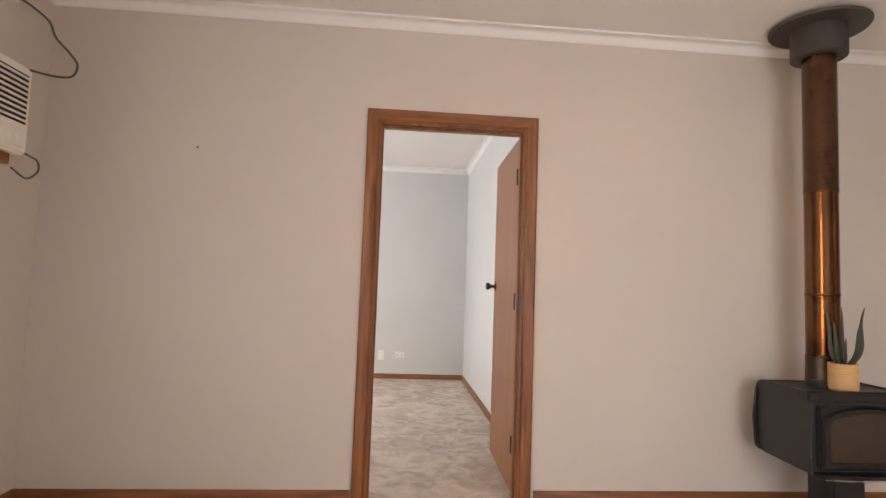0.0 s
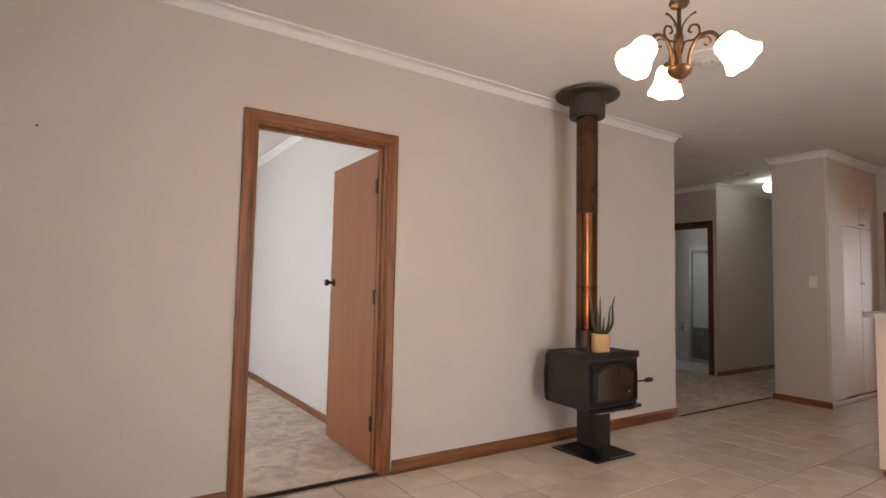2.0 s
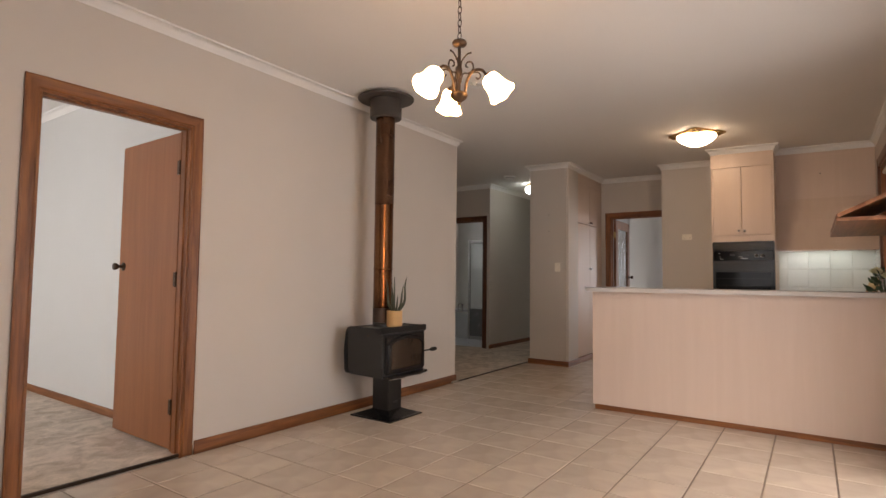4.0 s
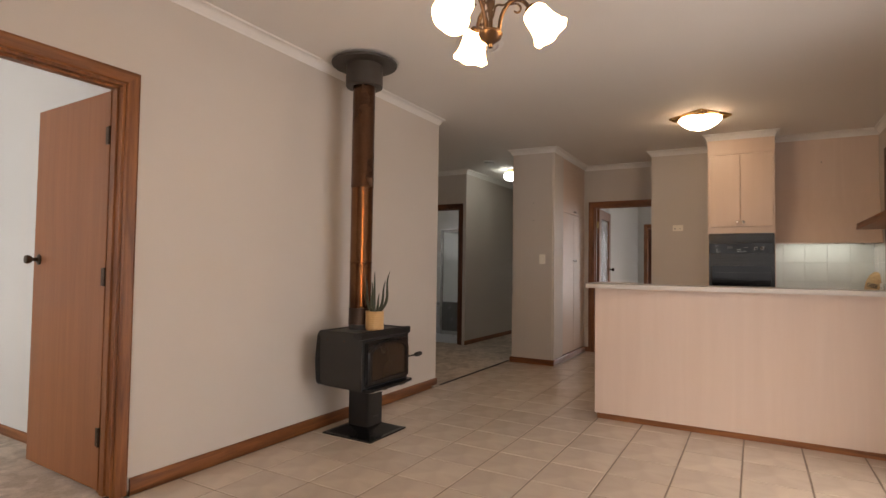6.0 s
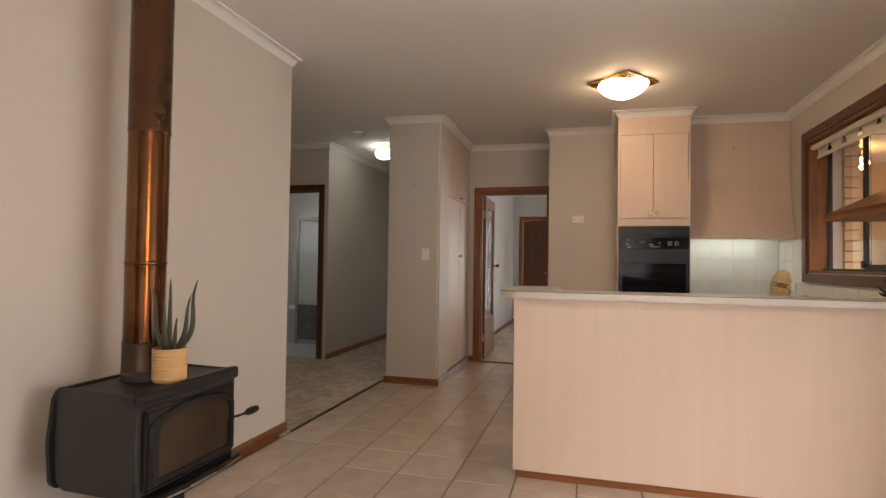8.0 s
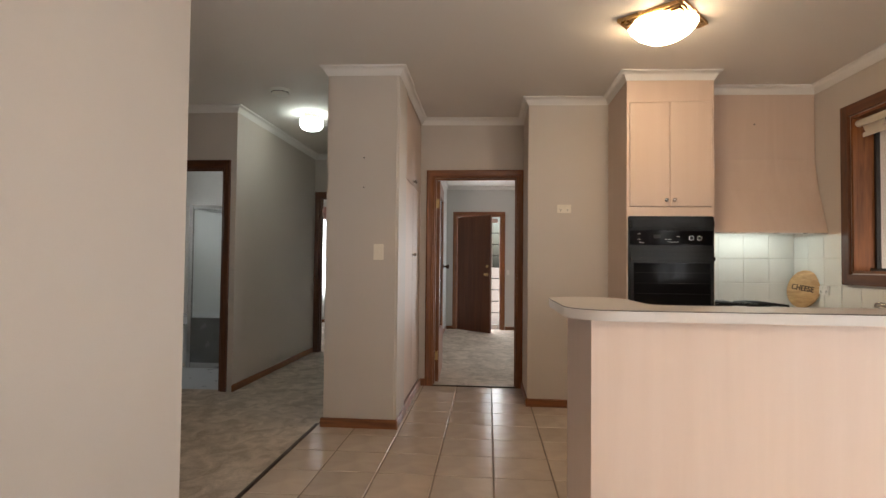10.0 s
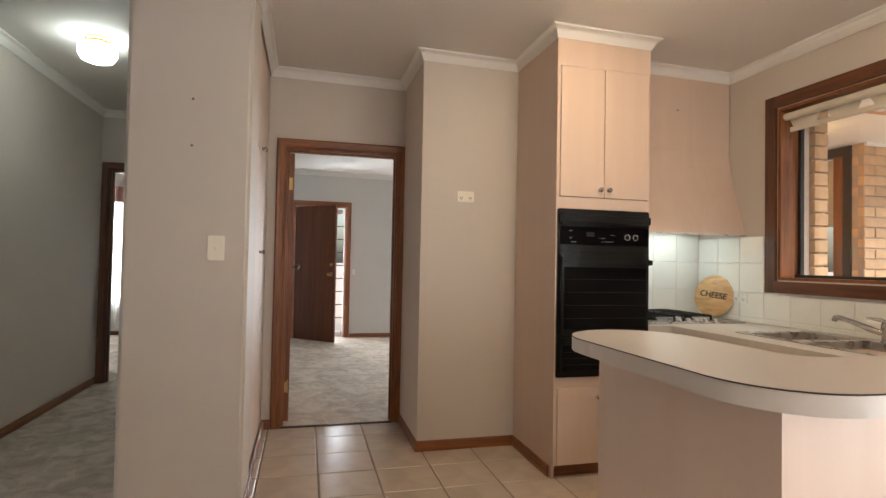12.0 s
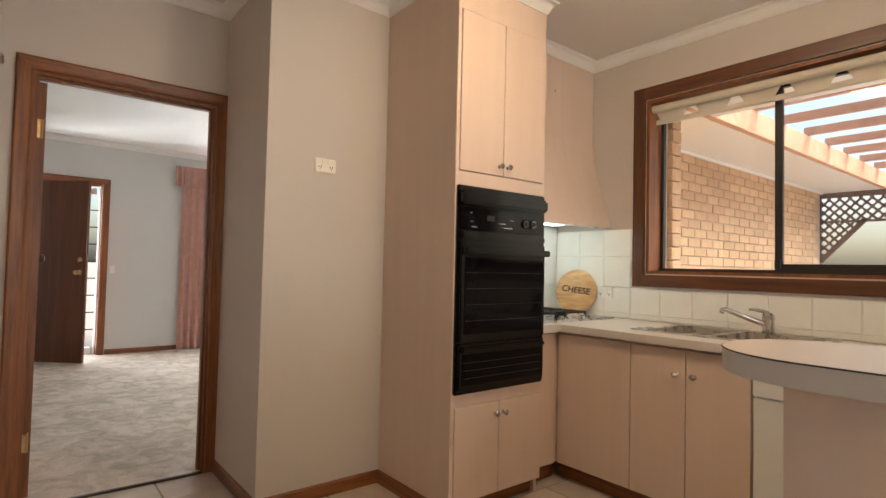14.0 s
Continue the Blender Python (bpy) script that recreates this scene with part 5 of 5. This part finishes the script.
# ---- glazing of the windows that are out of the walk's view ----
for name, bars, pane in (
    ("window_2", [(-1.83, -1.80, -0.3, -0.26, 0.9, 2.1), (-1.83, -1.80, 1.26, 1.3, 0.9, 2.1), (-1.83, -1.80, 0.48, 0.52, 0.9, 2.1), (-1.83, -1.80, -0.26, 1.26, 0.9, 0.94), (-1.83, -1.80, -0.26, 1.26, 2.06, 2.1)], (-1.817, -1.813, -0.26, 1.26, 0.94, 2.06)),
    ("window_3", [(0.6, 0.65, -0.92, -0.88, 0.0, 2.12), (2.55, 2.6, -0.92, -0.88, 0.0, 2.12), (1.57, 1.63, -0.92, -0.88, 0.0, 2.12), (0.65, 2.55, -0.92, -0.88, 0.0, 0.06), (0.65, 2.55, -0.92, -0.88, 2.06, 2.12)], (0.65, 2.55, -0.902, -0.898, 0.06, 2.06)),
    ("window_4", [(-2.56, -2.53, 4.1, 4.14, 0.9, 2.1), (-2.56, -2.53, 5.86, 5.9, 0.9, 2.1), (-2.56, -2.53, 4.98, 5.02, 0.9, 2.1), (-2.56, -2.53, 4.14, 5.86, 0.9, 0.94), (-2.56, -2.53, 4.14, 5.86, 2.06, 2.1)], (-2.547, -2.543, 4.14, 5.86, 0.94, 2.06)),
    ("window_5", [(12.25, 12.28, 3.9, 3.94, 0.55, 2.1), (12.25, 12.28, 5.26, 5.3, 0.55, 2.1), (12.25, 12.28, 4.58, 4.62, 0.55, 2.1), (12.25, 12.28, 3.94, 5.26, 0.55, 0.59), (12.25, 12.28, 3.94, 5.26, 2.06, 2.1)], (12.263, 12.267, 3.94, 5.26, 0.59, 2.06)),
    ("window_6", [(11.61, 11.64, -1.4, -1.36, 0.25, 2.2), (11.61, 11.64, 0.31, 0.35, 0.25, 2.2), (11.61, 11.64, -0.54, -0.5, 0.25, 2.2), (11.61, 11.64, -1.36, 0.31, 0.25, 0.29), (11.61, 11.64, -1.36, 0.31, 2.16, 2.2)], (11.623, 11.627, -1.36, 0.31, 0.29, 2.16)),
    ("window_7", [(7.15, 7.19, 6.13, 6.16, 1.3, 2.1), (8.01, 8.05, 6.13, 6.16, 1.3, 2.1), (7.19, 8.01, 6.13, 6.16, 1.3, 1.34), (7.19, 8.01, 6.13, 6.16, 2.06, 2.1)], (7.19, 8.01, 6.143, 6.147, 1.34, 2.06)),
):
    w = tagged(new(name), "dark aluminium framed window letting in daylight", "window", kind="structure")
    part("window_frame", boxes(*bars), ALU, w)
    g = part("pane", boxes(pane), GLASS, w)
    g.visible_shadow = False

# ---- curtains ----


def folds(x, y0, y1, z0, z1, depth, pitch, mat, phase=0.0):
    """A hanging cloth along y with soft pleats."""
    bm = bmesh.new()
    n = int((y1 - y0) / 0.012)
    cols = []
    for i in range(n + 1):
        y = y0 + (y1 - y0) * i / n
        row = []
        for k in range(5):
            t = k / 4
            off = depth * (0.35 + 0.65 * t) * math.sin(6.283 * (y / pitch) + phase + 0.5 * math.sin(y * 9))
            row.append((bm.verts.new((x + off, y, z1 + (z0 - z1) * t)), bm.verts.new((x + off + 0.004, y, z1 + (z0 - z1) * t))))
        cols.append(row)
    for a, b in zip(cols, cols[1:]):
        for k in range(4):
            for s in (0, 1):
                bm.faces.new((a[k][s], b[k][s], b[k + 1][s], a[k + 1][s]))
    for row in (cols[0], cols[-1]):
        for k in range(4):
            bm.faces.new((row[k][0], row[k + 1][0], row[k + 1][1], row[k][1]))
    return bm


cur = thing("living_room_curtain", "dusky pink curtain with a gathered pelmet", "curtain", (0, 0, 0))
part("drape", folds(11.46, 0.16, 0.62, 0.02, 2.24, 0.028, 0.085, CURTAIN), CURTAIN, cur, smooth=True)
part("pelmet", folds(11.37, -1.7, 0.73, 2.15, 2.41, 0.024, 0.075, CURTAIN, 1.0), CURTAIN, cur, "gathered pelmet", True)
part("far_drape", folds(11.46, -1.68, -1.36, 0.02, 2.22, 0.028, 0.085, CURTAIN, 2.0), CURTAIN, cur, smooth=True)
cur = thing("rear_bedroom_curtain", "white sheer curtain with a pink pelmet, brightly backlit", "curtain", (0, 0, 0))
part("sheer", folds(12.13, 3.95, 5.25, 0.12, 2.08, 0.018, 0.09, SHEER), SHEER, cur, smooth=True)
part("pelmet", folds(12.06, 3.7, 5.5, 2.06, 2.30, 0.02, 0.08, CURTAIN, 0.7), CURTAIN, cur, "gathered pink pelmet", True)

# ---- bathroom ----
tub = thing("bath_tub", "white bath with a tiled ledge and chrome taps", "bath", (0, 0, 0))
part("surround", boxes((7.50, 8.68, 5.12, 6.095, 0.0, 0.46), bevel=0.01, segs=2), BATHTILE, tub, "tiled bath surround")
part("rim", boxes((7.48, 8.68, 5.11, 5.22, 0.46, 0.49), (7.48, 7.60, 5.22, 6.09, 0.46, 0.49), (7.60, 8.68, 5.98, 6.09, 0.46, 0.49), (8.58, 8.68, 5.22, 5.98, 0.46, 0.49), bevel=0.008, segs=2), PORCELAIN, tub)
part("basin", boxes((7.60, 8.58, 5.22, 5.98, 0.462, 0.468)), PORCELAIN, tub)
for y in (5.27, 5.45):
    part("tap", lathe([(0, 0.49), (0.024, 0.49), (0.016, 0.52), (0.018, 0.60), (0.026, 0.61), (0.026, 0.635), (0, 0.64)], 14, pose(7.55, y, 0)), CHROME, tub, smooth=True)
part("spout", tube(curve3([(7.55, 5.36, 0.49), (7.55, 5.36, 0.60), (7.60, 5.36, 0.645), (7.66, 5.36, 0.63)], 5), 0.011), CHROME, tub, smooth=True)
shower = thing("shower_screen", "chrome-framed glass shower screen with a dark reflection low in the glass", "shower screen", (0, 0, 0))
part("frame", boxes((7.48, 7.515, 4.30, 4.335, 0.0, 1.83), (7.48, 7.515, 5.06, 5.10, 0.0, 1.83), (7.485, 7.51, 4.335, 5.06, 1.79, 1.83), (7.485, 7.51, 4.335, 5.06, 0.0, 0.06), (7.485, 7.505, 4.68, 4.70, 0.06, 1.79), (7.515, 8.68, 5.065, 5.095, 1.79, 1.83)), CHROME, shower)
part("glass_panel", boxes((7.494, 7.500, 4.335, 4.68, 0.06, 1.79), (7.494, 7.500, 4.70, 5.06, 0.06, 1.79)), FROST, shower, "obscure glass panel")
# added sheet: the dark reflection in the lower glass, put in as colour
part("lower_reflection", boxes((7.488, 7.4925, 4.335, 5.06, 0.06, 0.56)), GLASS_REFLECTION, shower, "grey sheet for the dark reflection low in the glass")
part("shower_tray", boxes((7.515, 8.68, 4.12, 5.06, 0.0, 0.08)), PORCELAIN, shower)

# ---- outside the kitchen window ----
yard = tagged(new("wall_brick"), "cream-orange brick house wall under the eaves", "wall", kind="structure")
part("mortar_core", boxes((6.262, 6.355, -6.1, -2.312, -0.15, 2.28)), MORTAR, yard)
LENGTH, COURSE = 0.240, 0.0862
brick_mesh = mesh_of("brick", boxes((-0.055, 0.055, -0.115, 0.115, -0.038, 0.038), bevel=0.004, segs=1), BRICK)
half_mesh = mesh_of("half_brick", boxes((-0.055, 0.055, -0.055, 0.055, -0.038, 0.038), bevel=0.004, segs=1), BRICK)
rnd = random.Random(3)


def lay(mesh, at, rz=0.0, parent=yard):
    ob = new("brick", mesh)
    ob.parent = parent
    ob.matrix_basis = pose(*at, 0, 0, rz + rnd.uniform(-0.3, 0.3))


stuff = bmesh.new()
for c in range(28):
    z = -0.10 + c * COURSE
    y = -2.427 - (0.12 if c % 2 else 0.0)
    while y > -6.0:
        if z > 1.05:
            lay(brick_mesh, (6.307 + rnd.uniform(-0.002, 0.002), y, z))
        else:
            box(stuff, 6.252, 6.36, y - 0.115, y + 0.115, z - 0.038, z + 0.038)
        y -= LENGTH
    if c % 2 and z > 1.05:
        lay(half_mesh, (6.307, -2.367, z))
tagged(part("lower_bricks", stuff, BRICK, yard), kind="stuff")
pier = tagged(new("wall_brick_reveal"), "cream-orange brick edge beside the window", "wall", kind="structure")
part("mortar_core", boxes((5.612, 5.90, -1.135, -1.032, 0.8, 2.28)), MORTAR, pier)
for c in range(17):
    lay(brick_mesh, (5.700 + (0.004 if c % 2 else 0), -1.085, 0.86 + c * COURSE), 90, pier)
structure("wall_living_outside", boxes((6.93, 6.958, -2.29, -1.035, -0.15, 2.6)), BRICK, "brick-coloured wall in the recess behind the kitchen")
w = tagged(new("window_8"), "dark-framed glass door with a timber stile and a half-drawn pale blind", "window", kind="structure")
part("window_frame", boxes((6.362, 6.430, -2.36, -2.30, -0.1, 2.28), (6.90, 6.955, -2.36, -2.30, -0.1, 2.28), (6.43, 6.90, -2.36, -2.30, 2.20, 2.28)), ALU, w)
part("stile", boxes((6.430, 6.520, -2.355, -2.31, -0.1, 2.20), (6.52, 6.90, -2.355, -2.31, -0.1, 0.12)), CEDAR, w, "red-brown timber stile")
g = part("pane", boxes((6.52, 6.90, -2.335, -2.330, 0.12, 2.20)), GLASS, w)
g.visible_shadow = False
part("pale_blind", boxes((6.525, 6.895, -2.352, -2.345, 1.62, 2.19), (6.525, 6.895, -2.356, -2.344, 1.605, 1.625), (6.525, 6.895, -2.354, -2.346, 1.92, 1.935)), BLIND, w, "pale blind drawn half down behind the glass")
structure("trim_soffit", boxes((5.62, 6.95, -6.6, -1.04, 2.282, 2.30), (3.2, 5.62, -1.55, -1.04, 2.282, 2.30)), WHITEFRAME, "white painted eaves lining")
structure("trim_soffit_bead", boxes((6.225, 6.249, -6.1, -2.3, 2.255, 2.2815)), WHITEFRAME, "white bead along the top of the bricks")
roof = thing("pergola", "stained timber pergola with open rafters", "pergola", (0, 0, 0))
part("beam", boxes((5.56, 5.615, -6.6, -1.2, 2.28, 2.47), bevel=0.004, segs=1), PINE, roof)
part("outer_beam", boxes((2.2, 2.26, -6.6, -1.2, 2.28, 2.47), bevel=0.004, segs=1), PINE, roof)
rafter = mesh_of("rafter", boxes((0, 3.45, -0.022, 0.022, 0, 0.075), bevel=0.003, segs=1), PINE)
for k in range(9):
    ob = new("rafter", rafter)
    ob.parent, ob.location = roof, (2.15, -1.7 - 0.58 * k, 2.475)
for x, y in ((2.23, -6.5), (2.23, -1.4)):
    part("post", boxes((x - 0.045, x + 0.045, y - 0.045, y + 0.045, -0.15, 2.28), bevel=0.004, segs=1), LATTICE, roof)
patio = thing("patio_lamp", "small lit amber glass lamp on a dark bracket under the eaves", "outdoor lamp", (6.18, -1.38, 2.282))
part("bracket", lathe([(0, 0), (0.045, 0), (0.042, -0.012), (0.014, -0.020), (0.012, -0.060), (0.034, -0.072), (0.034, -0.085), (0, -0.085)], 20), BRONZE, patio, smooth=True)
part("glass_globe", lathe([(0.032, -0.082), (0.070, -0.105), (0.080, -0.135), (0.066, -0.170), (0.030, -0.190), (0, -0.194)], 24), PATIOGLOW, patio, "lit amber glass globe", True)
screen = thing("lattice_screen", "dark painted diagonal lattice screen with an angled brace", "lattice", (0.11, -6.13, 0))
part("frame", boxes((2.3, 6.2, -0.02, 0.02, 2.20, 2.27), (2.3, 6.2, -0.02, 0.02, 1.87, 1.90), (6.14, 6.2, -0.02, 0.02, 1.1, 2.20)), LATTICE, screen)
bm = bmesh.new()
box(bm, 0, 0.72, -0.02, 0.02, -0.03, 0.03, pose(6.15, 0, 1.36) @ pose(0, 0, 0, 0, -131.5, 0) @ pose(0, 0, 0))
part("brace", bm, LATTICE, screen)
LX0, LX1, LZ1 = 4.0, 6.14, 2.20
for s in (1, -1):
    for k in range(40):
        # slats run at 45 degrees, down to the rail or, beside the wall, to the brace
        start = 2.2 + 0.115 * k
        inside = [x for x in (LX0 + 0.005 * i for i in range(429)) if min(1.885, 1.36 + 1.13 * (6.15 - x)) <= 1.2 + (x - start if s > 0 else start + 1.5 - x) <= LZ1]
        if inside and inside[-1] - inside[0] > 0.04:
            a, b = inside[0], inside[-1]
            za, zb = (1.2 + (x - start if s > 0 else start + 1.5 - x) for x in (a, b))
            bm = bmesh.new()
            h = 0.020
            v = [bm.verts.new(p) for p in ((a, 0.004 * s, za - h), (b, 0.004 * s, zb - h), (b, 0.004 * s, zb + h), (a, 0.004 * s, za + h), (a, 0.010 * s, za - h), (b, 0.010 * s, zb - h), (b, 0.010 * s, zb + h), (a, 0.010 * s, za + h))]
            for f in ((0, 1, 2, 3), (7, 6, 5, 4), (0, 3, 7, 4), (1, 5, 6, 2), (3, 2, 6, 7), (0, 4, 5, 1)):
                bm.faces.new([v[i] for i in f])
            part("slat", bm, LATTICE, screen)

# ---- splashback tiles ----
back = tagged(new("splashback"), "white square-tiled kitchen splashback", "splashback", kind="structure")
part("grout_bed", boxes((6.329, 6.334, -0.775, 0.112, 0.866, 1.47), (3.75, 6.329, -0.779, -0.775, 0.866, 1.074), (5.709, 6.329, -0.779, -0.775, 1.074, 1.44)), WALLGROUT, back)


def rect_tile(name, cache, sx, sy, thick, mat, bev=0.003):
    key = (round(sx, 3), round(sy, 3))
    if key not in cache:
        cache[key] = mesh_of(name, boxes((-sx / 2, sx / 2, -sy / 2, sy / 2, -thick, 0), bevel=min(bev, sx / 3, sy / 3), segs=1), mat)
    return cache[key]


cache = {}
ROWS_Z = [(0.868, 0.897), (0.900, 1.061), (1.064, 1.261), (1.264, 1.461)]
for z0, z1 in ROWS_Z:
    y = -0.772
    while y < 0.11:
        y1 = min(y + 0.197, 0.110)
        ob = new("tile", rect_tile("wall_tile", cache, z1 - z0, y1 - y, 0.005, WALLTILE))
        ob.parent, ob.matrix_basis = back, pose(6.324, (y + y1) / 2, (z0 + z1) / 2, 0, -90, 0)
        y += 0.200
    x = 6.322
    while x > 3.78:
        x0 = max(x - 0.197, 3.76)
        zt = z1 if x0 > 5.70 else min(z1, 1.072)
        if x > 5.71 > x0 and z1 > 1.08:
            x0 = 5.712
        if zt - z0 > 0.02 and not (x <= 5.712 and z0 > 1.06):
            ob = new("tile", rect_tile("wall_tile", cache, x - x0, min(zt, 1.438) - z0, 0.005, WALLTILE))
            ob.parent, ob.matrix_basis = back, pose((x + x0) / 2, -0.770, (z0 + min(zt, 1.438)) / 2, -90, 0, 0)
        x -= 0.200

# ---- floor tiles ----
floor = tagged(new("floor"), "glazed beige-brown square ceramic floor tiles", "floor", kind="structure")
cache, PX, PY, GAP = {}, 0.3275, 0.3315, 0.008
for i in range(-22, 6):
    for j in range(-10, 3):
        x0, x1 = max(5.388 + i * PX, -1.77) + GAP / 2, min(5.388 + (i + 1) * PX, 6.95) - GAP / 2
        y0, y1 = max(2.355 + j * PY, -0.78) + GAP / 2, min(2.355 + (j + 1) * PY, 2.974) - GAP / 2
        if x1 - x0 < 0.02 or y1 - y0 < 0.02 or (x0 > 6.4 and y1 < 1.3) or (x0 > 3.75 and y1 < 1.2 and x1 < 5.7 and y1 < -0.2) or (x0 > 5.9 and y0 > 2.42):
            continue
        ob = new("tile", rect_tile("floor_tile", cache, x1 - x0, y1 - y0, 0.009, TILE))
        ob.parent = floor
        ob.matrix_basis = pose((x0 + x1) / 2, (y0 + y1) / 2, rnd.uniform(-0.0005, 0.0), rnd.uniform(-0.06, 0.06), rnd.uniform(-0.06, 0.06))
